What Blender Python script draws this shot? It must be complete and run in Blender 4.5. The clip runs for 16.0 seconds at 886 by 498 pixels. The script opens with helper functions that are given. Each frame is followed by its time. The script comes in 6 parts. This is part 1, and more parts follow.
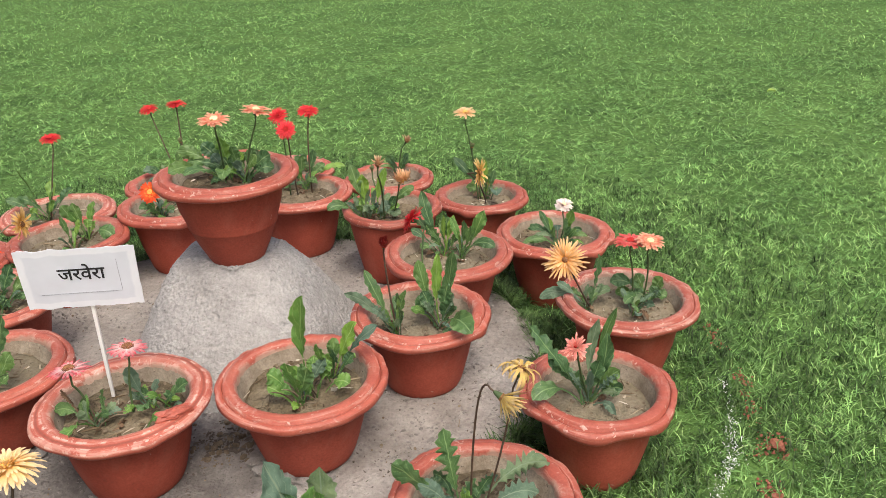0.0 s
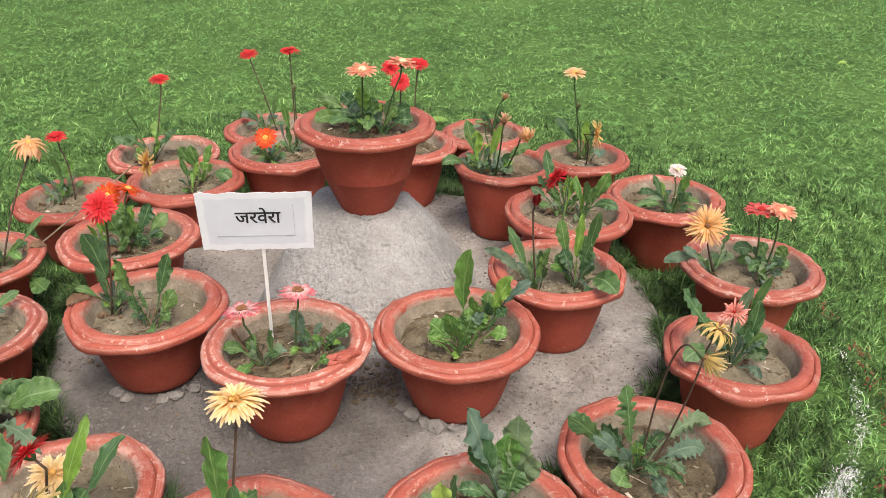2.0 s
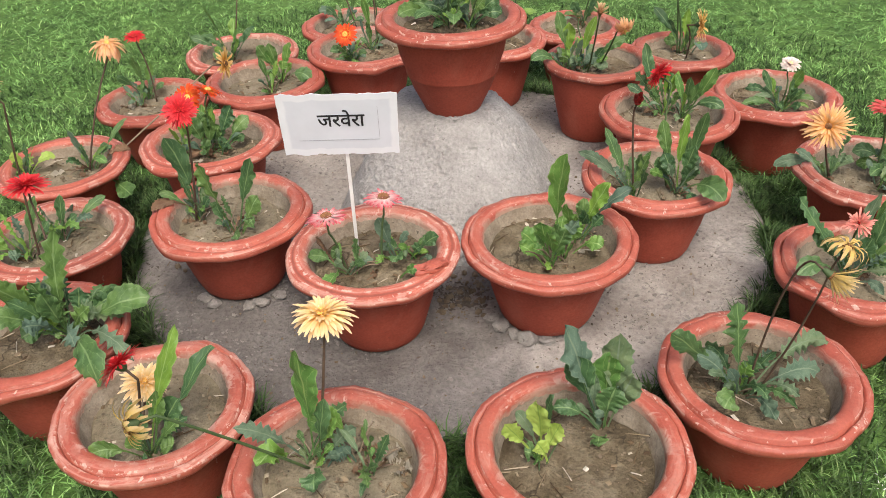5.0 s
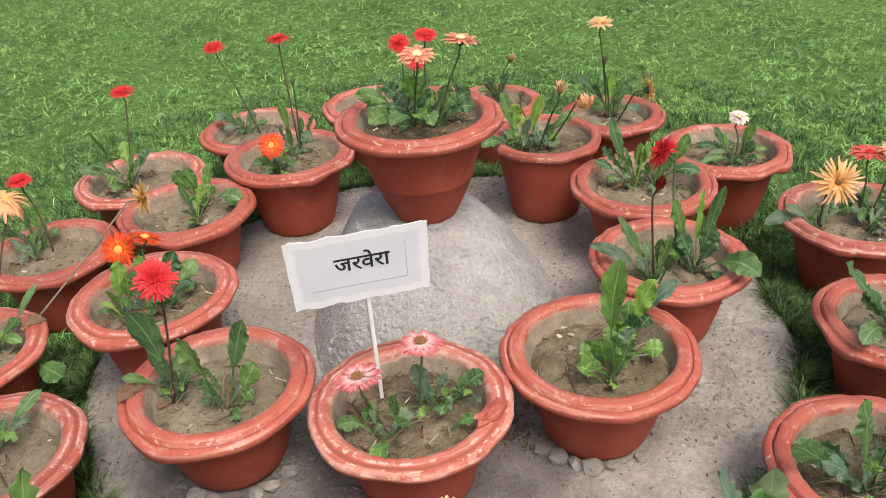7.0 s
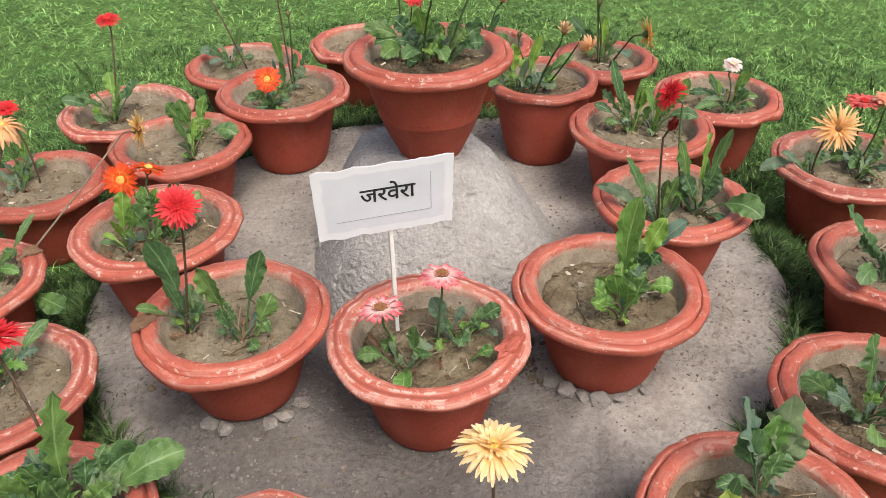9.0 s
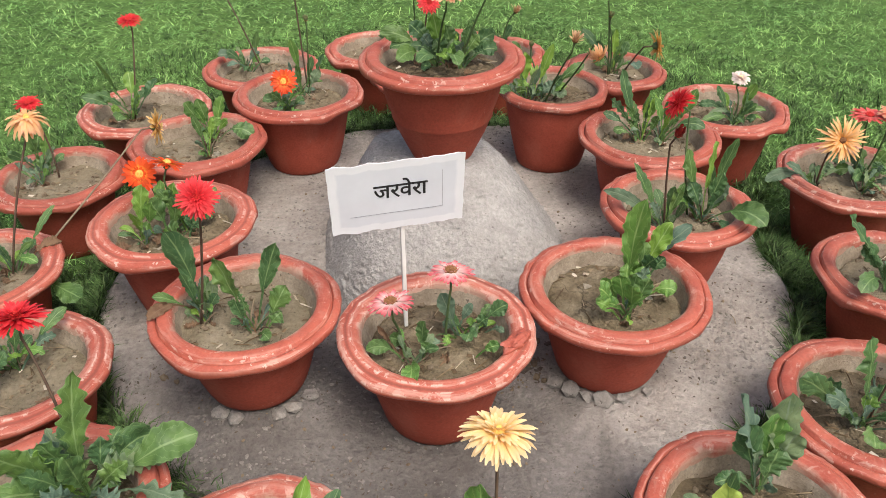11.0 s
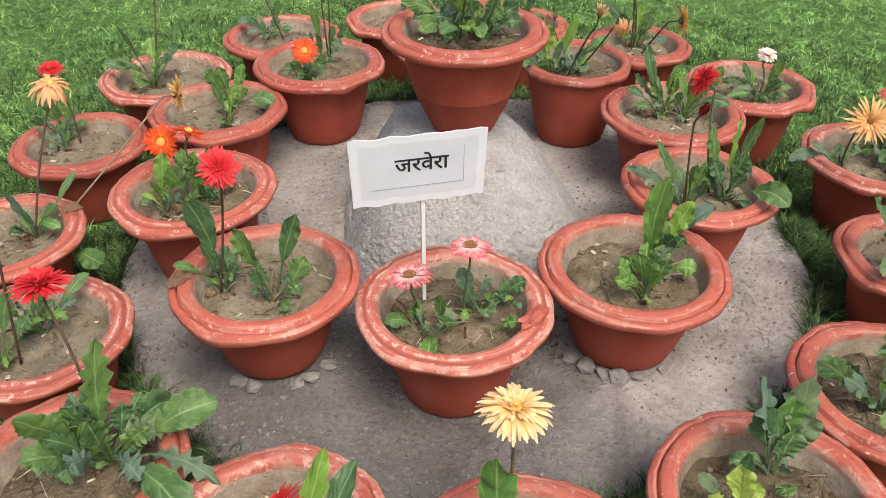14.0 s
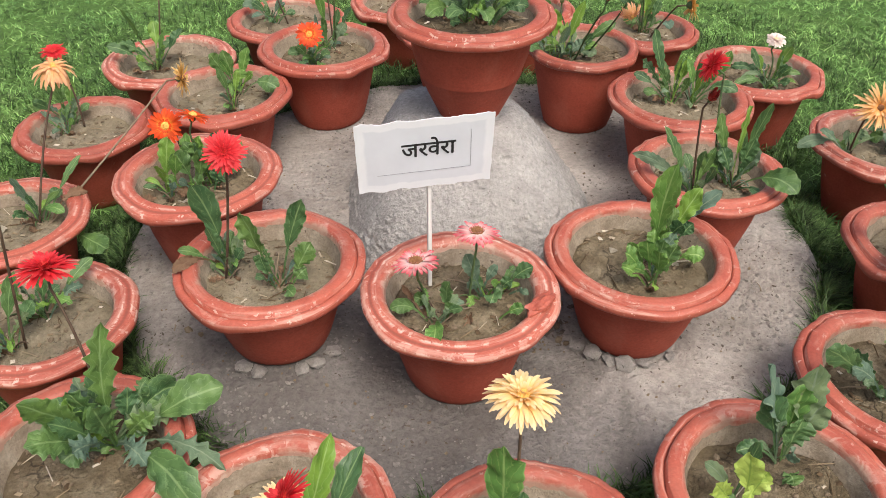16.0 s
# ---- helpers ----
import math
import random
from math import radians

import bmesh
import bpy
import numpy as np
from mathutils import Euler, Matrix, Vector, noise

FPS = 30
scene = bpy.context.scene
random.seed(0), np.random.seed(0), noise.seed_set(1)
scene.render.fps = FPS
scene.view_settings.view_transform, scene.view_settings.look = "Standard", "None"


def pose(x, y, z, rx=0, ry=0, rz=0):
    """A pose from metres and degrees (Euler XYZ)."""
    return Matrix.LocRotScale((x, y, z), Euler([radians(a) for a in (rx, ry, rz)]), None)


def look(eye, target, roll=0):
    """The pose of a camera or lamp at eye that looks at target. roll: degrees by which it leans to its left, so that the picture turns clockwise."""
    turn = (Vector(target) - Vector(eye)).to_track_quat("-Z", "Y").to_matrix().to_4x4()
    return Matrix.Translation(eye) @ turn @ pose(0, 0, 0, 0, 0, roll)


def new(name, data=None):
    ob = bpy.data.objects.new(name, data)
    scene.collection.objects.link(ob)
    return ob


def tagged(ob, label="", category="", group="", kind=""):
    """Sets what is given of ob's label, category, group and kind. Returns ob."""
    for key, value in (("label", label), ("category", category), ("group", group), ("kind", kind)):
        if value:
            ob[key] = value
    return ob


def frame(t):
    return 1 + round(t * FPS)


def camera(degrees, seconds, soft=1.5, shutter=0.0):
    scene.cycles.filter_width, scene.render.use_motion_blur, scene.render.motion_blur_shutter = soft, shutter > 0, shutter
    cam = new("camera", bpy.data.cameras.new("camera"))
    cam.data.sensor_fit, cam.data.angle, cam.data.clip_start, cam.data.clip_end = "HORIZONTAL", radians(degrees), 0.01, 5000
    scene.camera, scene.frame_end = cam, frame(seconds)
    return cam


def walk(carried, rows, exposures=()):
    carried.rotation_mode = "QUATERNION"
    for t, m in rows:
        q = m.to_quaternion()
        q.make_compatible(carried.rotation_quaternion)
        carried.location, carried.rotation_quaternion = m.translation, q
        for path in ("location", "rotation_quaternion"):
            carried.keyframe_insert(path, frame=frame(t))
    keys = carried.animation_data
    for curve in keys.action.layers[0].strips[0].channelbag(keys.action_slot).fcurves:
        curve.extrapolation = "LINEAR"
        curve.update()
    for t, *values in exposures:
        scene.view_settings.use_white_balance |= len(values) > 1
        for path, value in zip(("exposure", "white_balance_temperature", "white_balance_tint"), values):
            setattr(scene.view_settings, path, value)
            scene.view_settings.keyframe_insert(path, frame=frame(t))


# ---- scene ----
cam = camera(57.4, 16.0, soft=0.6)
PATH = [
    (0, (0.4672, -1.6000, 1.3531), (0.3850, 0.2180, 0.5250), -1.86),
    (0.2, (0.4724, -1.6280, 1.3494), (0.4601, 0.1914, 0.5191), -0.67),
    (0.3, (0.4591, -1.6311, 1.3541), (0.4610, 0.1876, 0.5221), -0.24),
    (0.4, (0.4462, -1.6278, 1.3642), (0.4527, 0.1917, 0.5341), 0.23),
    (0.5, (0.4303, -1.6260, 1.3591), (0.4734, 0.1980, 0.5396), 0.84),
    (0.7, (0.3641, -1.6213, 1.3654), (0.3862, 0.1965, 0.5316), -0.01),
    (0.9, (0.2817, -1.6183, 1.3586), (0.3208, 0.2046, 0.5366), 0.73),
    (1, (0.2622, -1.6160, 1.3568), (0.3193, 0.2080, 0.5389), 1.74),
    (1.2, (0.2030, -1.5965, 1.3586), (0.2566, 0.2206, 0.5247), 1.87),
    (1.4, (0.1484, -1.6301, 1.3645), (0.1983, 0.1788, 0.5128), 1.68),
    (1.5, (0.1366, -1.6380, 1.3713), (0.1414, 0.1480, 0.4718), 0.00),
    (1.7, (0.1050, -1.6500, 1.3790), (0.0624, 0.1235, 0.4555), 0.62),
    (1.8, (0.0929, -1.6517, 1.3775), (0.0470, 0.1243, 0.4590), 1.56),
    (2, (0.0797, -1.6530, 1.3769), (-0.0093, 0.1170, 0.4500), 0.79),
    (2.3, (0.0925, -1.6278, 1.3723), (-0.0297, 0.1119, 0.3932), 0.64),
    (2.5, (0.1329, -1.6330, 1.3844), (-0.0674, 0.0820, 0.3746), -1.45),
    (2.7, (0.1722, -1.6240, 1.4022), (-0.1267, 0.0622, 0.3690), -2.95),
    (2.9, (0.2240, -1.6133, 1.4240), (-0.1693, 0.0664, 0.4121), -4.57),
    (3, (0.2438, -1.6080, 1.4143), (-0.1522, 0.0810, 0.4200), -3.91),
    (3.2, (0.2639, -1.5971, 1.4150), (-0.1737, 0.0568, 0.3790), -3.02),
    (3.4, (0.2681, -1.5918, 1.4003), (-0.2333, 0.0439, 0.3644), -3.02),
    (3.5, (0.2737, -1.5910, 1.4085), (-0.2642, 0.0170, 0.3481), -3.20),
    (3.7, (0.2584, -1.5910, 1.3979), (-0.2620, 0.0120, 0.3221), -1.02),
    (5.8, (-0.1006, -1.4360, 1.3319), (-0.1304, 0.1850, 0.1623), -1.18),
    (6, (-0.1295, -1.3420, 1.3388), (-0.0943, 0.3020, 0.1993), 0.15),
    (6.2, (-0.1595, -1.2688, 1.3303), (-0.1154, 0.3791, 0.1977), -0.30),
    (6.3, (-0.1704, -1.2269, 1.3174), (-0.1235, 0.4306, 0.1992), 0.26),
    (6.4, (-0.1882, -1.2310, 1.3157), (-0.1168, 0.4182, 0.1866), 0.58),
    (6.5, (-0.2131, -1.2290, 1.3161), (-0.1450, 0.4150, 0.1777), 0.45),
    (6.6, (-0.2398, -1.2220, 1.3234), (-0.1792, 0.4313, 0.1996), -0.43),
    (6.7, (-0.2808, -1.2290, 1.3266), (-0.1710, 0.4595, 0.2604), -0.83),
    (6.8, (-0.3221, -1.2393, 1.3346), (-0.2343, 0.4530, 0.2724), -2.62),
    (7, (-0.3883, -1.2560, 1.3470), (-0.2612, 0.4520, 0.3150), -4.47),
    (7.1, (-0.4092, -1.2435, 1.3335), (-0.2426, 0.4507, 0.2838), -4.97),
    (7.2, (-0.4280, -1.2535, 1.3268), (-0.2001, 0.4262, 0.2652), -4.37),
    (7.3, (-0.4481, -1.2672, 1.3336), (-0.1787, 0.3887, 0.2448), -3.71),
    (7.4, (-0.4711, -1.2725, 1.3233), (-0.2285, 0.3718, 0.2110), -3.67),
    (7.5, (-0.4799, -1.2730, 1.3276), (-0.2608, 0.3540, 0.1860), -3.33),
    (7.8, (-0.5072, -1.2707, 1.3200), (-0.2918, 0.3526, 0.1718), -2.67),
    (8, (-0.5081, -1.2700, 1.3223), (-0.3001, 0.3540, 0.1741), -2.54),
    (8.3, (-0.5194, -1.2678, 1.3276), (-0.3293, 0.3667, 0.1907), -2.66),
    (8.5, (-0.5219, -1.2680, 1.3277), (-0.3234, 0.3710, 0.1987), -2.42),
    (8.7, (-0.5282, -1.2646, 1.3281), (-0.3264, 0.3744, 0.1999), -1.97),
    (9, (-0.5269, -1.2620, 1.3289), (-0.2987, 0.3660, 0.1890), -1.43),
    (9.2, (-0.5291, -1.2670, 1.3199), (-0.3147, 0.3690, 0.1885), -1.62),
    (11.3, (-0.5439, -1.3140, 1.3303), (-0.3279, 0.3330, 0.2169), -0.31),
    (11.5, (-0.5467, -1.3100, 1.3374), (-0.3340, 0.3330, 0.2160), -0.52),
    (11.8, (-0.5513, -1.3147, 1.3334), (-0.3357, 0.3195, 0.2008), 0.12),
    (12, (-0.5548, -1.3140, 1.3337), (-0.3404, 0.3210, 0.2012), 0.18),
    (12.5, (-0.5567, -1.3190, 1.3357), (-0.3481, 0.3220, 0.2114), 0.28),
    (12.8, (-0.5591, -1.3144, 1.3328), (-0.3563, 0.3235, 0.2031), 0.44),
    (13, (-0.5577, -1.3150, 1.3347), (-0.3636, 0.3160, 0.1939), 0.67),
    (13.3, (-0.5554, -1.3132, 1.3331), (-0.3666, 0.3129, 0.1840), 0.40),
    (13.5, (-0.5518, -1.3110, 1.3336), (-0.3611, 0.3070, 0.1748), 0.45),
    (14, (-0.5498, -1.3070, 1.3335), (-0.3765, 0.3030, 0.1602), 0.13),
    (14.2, (-0.5574, -1.3026, 1.3307), (-0.3853, 0.2973, 0.1429), 0.72),
    (14.3, (-0.5603, -1.3039, 1.3295), (-0.4125, 0.2975, 0.1406), 0.32),
    (14.5, (-0.5579, -1.3030, 1.3277), (-0.4132, 0.2990, 0.1382), 0.02),
    (14.8, (-0.5559, -1.3036, 1.3287), (-0.3736, 0.2937, 0.1391), 0.58),
    (15, (-0.5609, -1.3070, 1.3298), (-0.3740, 0.2930, 0.1441), 0.43),
    (15.2, (-0.5644, -1.3063, 1.3264), (-0.3646, 0.2880, 0.1355), 0.75),
    (15.5, (-0.5690, -1.3040, 1.3261), (-0.3823, 0.2900, 0.1324), 0.52),
    (15.8, (-0.5661, -1.2980, 1.3229), (-0.3795, 0.2910, 0.1228), 0.89),
    (16, (-0.5560, -1.2980, 1.3267), (-0.3915, 0.2930, 0.1256), 0.21),
]
walk(cam, [(t, look(eye, target, roll)) for t, eye, target, roll in PATH])

# ---- light: hazy daylight ----
world = bpy.data.worlds.new("sky")
scene.world = world
world.use_nodes = True
wn, wl = world.node_tree.nodes, world.node_tree.links
sky = wn.new("ShaderNodeTexSky")
sky.sky_type, sky.sun_disc = "NISHITA", False
sky.sun_elevation, sky.sun_rotation = radians(60), radians(159)
sky.dust_density, sky.air_density = 8.0, 1.0
wl.new(sky.outputs[0], wn["Background"].inputs[0])
wn["Background"].inputs[1].default_value = 0.13
sun = new("sun", bpy.data.lights.new("sun", "SUN"))
sun.data.energy, sun.data.angle, sun.data.color = 1.6, radians(25), (1.0, 0.955, 0.91)
sun.matrix_world = look((0, 0, 0), (-0.18, 0.46, -0.87))
scene.view_settings.exposure = 0.5

# ---- materials ----
def shader(name, rough=0.7, spec=0.3):
    m = bpy.data.materials.new(name)
    m.use_nodes = True
    b = m.node_tree.nodes["Principled BSDF"]
    b.inputs["Roughness"].default_value = rough
    b.inputs["Specular IOR Level"].default_value = spec
    return m, m.node_tree, b


def node(nt, kind, **values):
    n = nt.nodes.new(kind)
    for key, v in values.items():
        n.inputs[key].default_value = v
    return n


def noise_tex(nt, scale, detail=4.0, rough=0.55, src="Object", distort=0.0):
    tc = nt.nodes.new("ShaderNodeTexCoord")
    n = node(nt, "ShaderNodeTexNoise", Scale=scale, Detail=detail, Roughness=rough, Distortion=distort)
    nt.links.new(tc.outputs[src], n.inputs["Vector"])
    return n.outputs["Fac"]


def ramp(nt, fac, stops, interp="LINEAR"):
    r = nt.nodes.new("ShaderNodeValToRGB")
    r.color_ramp.interpolation = interp
    while len(r.color_ramp.elements) < len(stops):
        r.color_ramp.elements.new(0.5)
    for e, (p, c) in zip(r.color_ramp.elements, stops):
        e.position = p
        e.color = (*c, 1) if len(c) == 3 else c
    nt.links.new(fac, r.inputs[0])
    return r.outputs[0]


def grey(v):
    return (v, v, v)


def mix(nt, fac, a, b, mode="MIX"):
    m = nt.nodes.new("ShaderNodeMix")
    m.data_type, m.blend_type = "RGBA", mode
    for sock, v in ((m.inputs[0], fac), (m.inputs[6], a), (m.inputs[7], b)):
        if hasattr(v, "links"):
            nt.links.new(v, sock)
        else:
            sock.default_value = v if sock == m.inputs[0] else (*v, 1)
    return m.outputs[2]


def maths(nt, op, a, b=0.5):
    m = nt.nodes.new("ShaderNodeMath")
    m.operation = op
    for sock, v in ((m.inputs[0], a), (m.inputs[1], b)):
        if hasattr(v, "links"):
            nt.links.new(v, sock)
        else:
            sock.default_value = v
    return m.outputs[0]


def bump(nt, bsdf, height, strength, distance):
    b = node(nt, "ShaderNodeBump", Strength=strength, Distance=distance)
    nt.links.new(height, b.inputs["Height"])
    nt.links.new(b.outputs[0], bsdf.inputs["Normal"])


def obj_random(nt):
    return nt.nodes.new("ShaderNodeObjectInfo").outputs["Random"]


def clay_material(name, low, high, lime, lime_at):
    """Red-washed terracotta with blotches, fine grain and lime stains."""
    m, nt, b = shader(name, 0.72, 0.25)
    big = noise_tex(nt, 9.0, 5, 0.6)
    base = ramp(nt, big, [(0.3, low), (0.7, high)])
    tint = ramp(nt, obj_random(nt), [(0.0, (0.86, 0.84, 0.84)), (1.0, (1.1, 1.08, 1.05))])
    base = mix(nt, 1.0, base, tint, "MULTIPLY")
    grain = noise_tex(nt, 160.0, 3, 0.6)
    base = mix(nt, 0.28, base, ramp(nt, grain, [(0.3, grey(0.4)), (0.7, grey(1.35))]), "MULTIPLY")
    spots = noise_tex(nt, 24.0, 6, 0.62, distort=0.6)
    mask = ramp(nt, spots, [(lime_at, grey(0)), (lime_at + 0.03, grey(1))])
    base = mix(nt, maths(nt, "MULTIPLY", mask, 0.7), base, lime)
    wash = ramp(nt, noise_tex(nt, 5.0, 6, 0.7, distort=0.8), [(0.50, grey(0)), (0.60, grey(1))])
    base = mix(nt, maths(nt, "MULTIPLY", wash, 0.22), base, tuple(0.55 * h + 0.45 * q for h, q in zip(high, (0.40, 0.20, 0.14))))
    scuff = ramp(nt, noise_tex(nt, 55.0, 4, 0.7), [(0.62, grey(0)), (0.72, grey(1))])
    base = mix(nt, maths(nt, "MULTIPLY", scuff, 0.5), base, (0.20, 0.055, 0.035))
    nt.links.new(base, b.inputs["Base Color"])
    tc = nt.nodes.new("ShaderNodeTexCoord")
    turned = node(nt, "ShaderNodeTexWave", Scale=19.0, Distortion=9.0, Detail=3.0)
    turned.bands_direction = "Z"
    nt.links.new(tc.outputs["Object"], turned.inputs["Vector"])
    bump(nt, b, mix(nt, 0.10, mix(nt, 0.35, big, grain), turned.outputs["Fac"]), 0.45, 0.004)
    return m


CLAY = clay_material("terracotta", (0.285, 0.055, 0.034), (0.375, 0.084, 0.052), (0.46, 0.26, 0.20), 0.68)


def rim_material(name, shift, scale, soft):
    """Worn clay: u runs round the rim, v over its section; pale wear on the outer ledge and the step, a darker line in
    the groove.
    """
    m = clay_material(name, (0.315, 0.072, 0.048), (0.405, 0.110, 0.074), (0.60, 0.42, 0.34), 0.71)
    nt = m.node_tree
    b = nt.nodes["Principled BSDF"]
    b.inputs["Roughness"].default_value = 0.5
    b.inputs["Specular IOR Level"].default_value = 0.35
    base = b.inputs["Base Color"].links[0].from_socket
    tc = nt.nodes.new("ShaderNodeTexCoord")
    sep = nt.nodes.new("ShaderNodeSeparateXYZ")
    nt.links.new(tc.outputs["UV"], sep.inputs[0])
    v = maths(nt, "ADD", sep.outputs[1], maths(nt, "MULTIPLY", maths(nt, "SUBTRACT", noise_tex(nt, 45.0, 4, 0.6), 0.5), 0.06))
    own = maths(nt, "MULTIPLY", obj_random(nt), 0.05)
    # long streaks where the wash has rubbed off
    run = nt.nodes.new("ShaderNodeVectorMath")
    run.operation = "MULTIPLY_ADD"
    nt.links.new(tc.outputs["UV"], run.inputs[0])
    run.inputs[1].default_value = (9.0, 11.0, 1.0)
    nt.links.new(maths(nt, "MULTIPLY", obj_random(nt), 40.0), run.inputs[2])
    streak = node(nt, "ShaderNodeTexNoise", Scale=1.0, Detail=6.0, Roughness=0.68, Distortion=0.5)
    nt.links.new(run.outputs[0], streak.inputs["Vector"])
    ledge = ramp(nt, v, [(0.25, grey(0)), (0.31, grey(1)), (0.45, grey(0.9)), (0.49, grey(0)), (0.59, grey(0)), (0.63, grey(0.9)), (0.69, grey(0.7)), (0.76, grey(0.4)), (0.84, grey(0.5)), (0.90, grey(0.9))])
    arcs = ramp(nt, maths(nt, "ADD", streak.outputs["Fac"], maths(nt, "ADD", own, shift)), [(0.46, grey(0)), (0.53, grey(0.55)), (0.64, grey(1))])
    c = mix(nt, maths(nt, "MULTIPLY", maths(nt, "MULTIPLY", ledge, arcs), 0.52), base, (0.60, 0.40, 0.32))
    # chipped spots down to white
    band = ramp(nt, v, [(0.27, grey(0)), (0.32, grey(0.8)), (0.36, grey(0.25)), (0.42, grey(0.3)), (0.46, grey(0.9)), (0.50, grey(0)), (0.60, grey(0)), (0.65, grey(1)), (0.685, grey(0.12)), (0.76, grey(0.1)), (0.82, grey(0.5)), (0.90, grey(0.6))])
    broken = ramp(nt, maths(nt, "ADD", noise_tex(nt, scale, 7, 0.62, distort=soft), maths(nt, "ADD", own, shift)), [(0.525, grey(0)), (0.56, grey(1))])
    fine = ramp(nt, noise_tex(nt, 90.0, 3, 0.6), [(0.30, grey(0.55)), (0.5, grey(1))])
    c = mix(nt, maths(nt, "MULTIPLY", maths(nt, "MULTIPLY", maths(nt, "MULTIPLY", band, broken), fine), 0.6 if scale < 30 else 0.85), c, (0.64, 0.48, 0.40))
    flecks = ramp(nt, maths(nt, "ADD", noise_tex(nt, 58.0, 4, 0.55, distort=0.4), maths(nt, "MULTIPLY", noise_tex(nt, 7.0, 2, 0.5), 0.25)), [(0.775, grey(0)), (0.795, grey(1))])
    c = mix(nt, maths(nt, "MULTIPLY", maths(nt, "MULTIPLY", flecks, ledge), 0.6), c, (0.68, 0.54, 0.46))
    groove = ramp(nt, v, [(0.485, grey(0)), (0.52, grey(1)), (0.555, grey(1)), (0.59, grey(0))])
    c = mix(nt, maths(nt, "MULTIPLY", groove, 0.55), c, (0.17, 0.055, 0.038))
    mud = ramp(nt, maths(nt, "ADD", sep.outputs[1], maths(nt, "MULTIPLY", maths(nt, "SUBTRACT", noise_tex(nt, 20.0, 5, 0.65), 0.5), 0.5)), [(0.86, grey(0)), (0.95, grey(1))])
    c = mix(nt, maths(nt, "MULTIPLY", mud, 0.6), c, (0.36, 0.29, 0.22))
    nt.links.new(c, b.inputs["Base Color"])
    return m


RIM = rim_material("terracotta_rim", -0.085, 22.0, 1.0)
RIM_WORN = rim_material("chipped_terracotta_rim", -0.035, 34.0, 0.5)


def ground_stuff(name, dark, mid, light, scale, bumpy, speck=(0.05, 0.04, 0.03), speck_at=0.66, speck_scale=70.0, cracks=0.0, broad=0.0, grain=0.0, pit_shade=0.75, shade_at=None):
    m, nt, b = shader(name, 0.93, 0.12)
    n1 = noise_tex(nt, scale, 6, 0.6)
    n2 = noise_tex(nt, scale * 9, 4, 0.65)
    c = ramp(nt, n1, [(0.28, dark), (0.5, mid), (0.72, light)])
    c = mix(nt, 0.45, c, ramp(nt, n2, [(0.25, grey(0.45)), (0.75, grey(1.25))]), "MULTIPLY")
    if cracks:
        tc = nt.nodes.new("ShaderNodeTexCoord")
        warp = node(nt, "ShaderNodeTexNoise", Scale=25.0, Detail=3.0)
        nt.links.new(tc.outputs["Object"], warp.inputs["Vector"])
        vo = node(nt, "ShaderNodeTexVoronoi", Scale=cracks)
        vo.feature = "DISTANCE_TO_EDGE"
        add = nt.nodes.new("ShaderNodeVectorMath")
        add.operation = "MULTIPLY_ADD"
        nt.links.new(warp.outputs["Color"], add.inputs[0])
        add.inputs[1].default_value = (0.05, 0.05, 0.05)
        nt.links.new(tc.outputs["Object"], add.inputs[2])
        nt.links.new(add.outputs[0], vo.inputs["Vector"])
        gap = ramp(nt, vo.outputs["Distance"], [(0.01, grey(1)), (0.045, grey(0))])
        where = ramp(nt, noise_tex(nt, 9.0, 3, 0.5), [(0.48, grey(0)), (0.56, grey(1))])
        gap = maths(nt, "MULTIPLY", gap, where)
        c = mix(nt, maths(nt, "MULTIPLY", gap, 0.75), c, (0.045, 0.035, 0.025))
        damp = ramp(nt, noise_tex(nt, 7.0, 4, 0.6), [(0.52, grey(0)), (0.66, grey(1))])
        c = mix(nt, 1.0, c, ramp(nt, obj_random(nt), [(0.0, (0.78, 0.76, 0.73)), (1.0, (1.3, 1.29, 1.26))]), "MULTIPLY")
        c = mix(nt, maths(nt, "MULTIPLY", damp, 0.45), c, (0.095, 0.072, 0.045))
    if broad:
        c = mix(nt, broad, c, ramp(nt, noise_tex(nt, 1.9, 5, 0.65), [(0.32, (0.62, 0.58, 0.54)), (0.66, (1.22, 1.21, 1.2))]), "MULTIPLY")
    # darker round this point: shade among the front pots put into the colour
    if shade_at:
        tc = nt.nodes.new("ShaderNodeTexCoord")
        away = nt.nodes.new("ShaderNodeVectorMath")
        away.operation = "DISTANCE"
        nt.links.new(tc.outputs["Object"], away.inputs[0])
        away.inputs[1].default_value = shade_at
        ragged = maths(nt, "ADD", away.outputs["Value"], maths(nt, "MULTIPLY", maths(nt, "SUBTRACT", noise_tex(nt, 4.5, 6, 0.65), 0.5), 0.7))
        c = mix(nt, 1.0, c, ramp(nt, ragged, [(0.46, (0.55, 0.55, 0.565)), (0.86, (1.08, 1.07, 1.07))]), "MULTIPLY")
    sp = ramp(nt, noise_tex(nt, speck_scale, 3, 0.6), [(speck_at, grey(0)), (speck_at + 0.05, grey(1))])
    c = mix(nt, maths(nt, "MULTIPLY", sp, 0.7), c, speck)
    high = mix(nt, 0.15, mix(nt, 0.5, n1, n2), noise_tex(nt, scale * 30, 3, 0.7))
    if grain:
        pits = noise_tex(nt, grain, 3, 0.75)
        # pits are darkened in the colour as well, for the shade inside them
        c = mix(nt, pit_shade, c, ramp(nt, pits, [(0.30, grey(0.35)), (0.46, grey(0.95)), (0.70, grey(1.35))]), "MULTIPLY")
        high = mix(nt, 0.5, high, pits)
    nt.links.new(c, b.inputs["Base Color"])
    bump(nt, b, high, bumpy, 0.022)
    return m


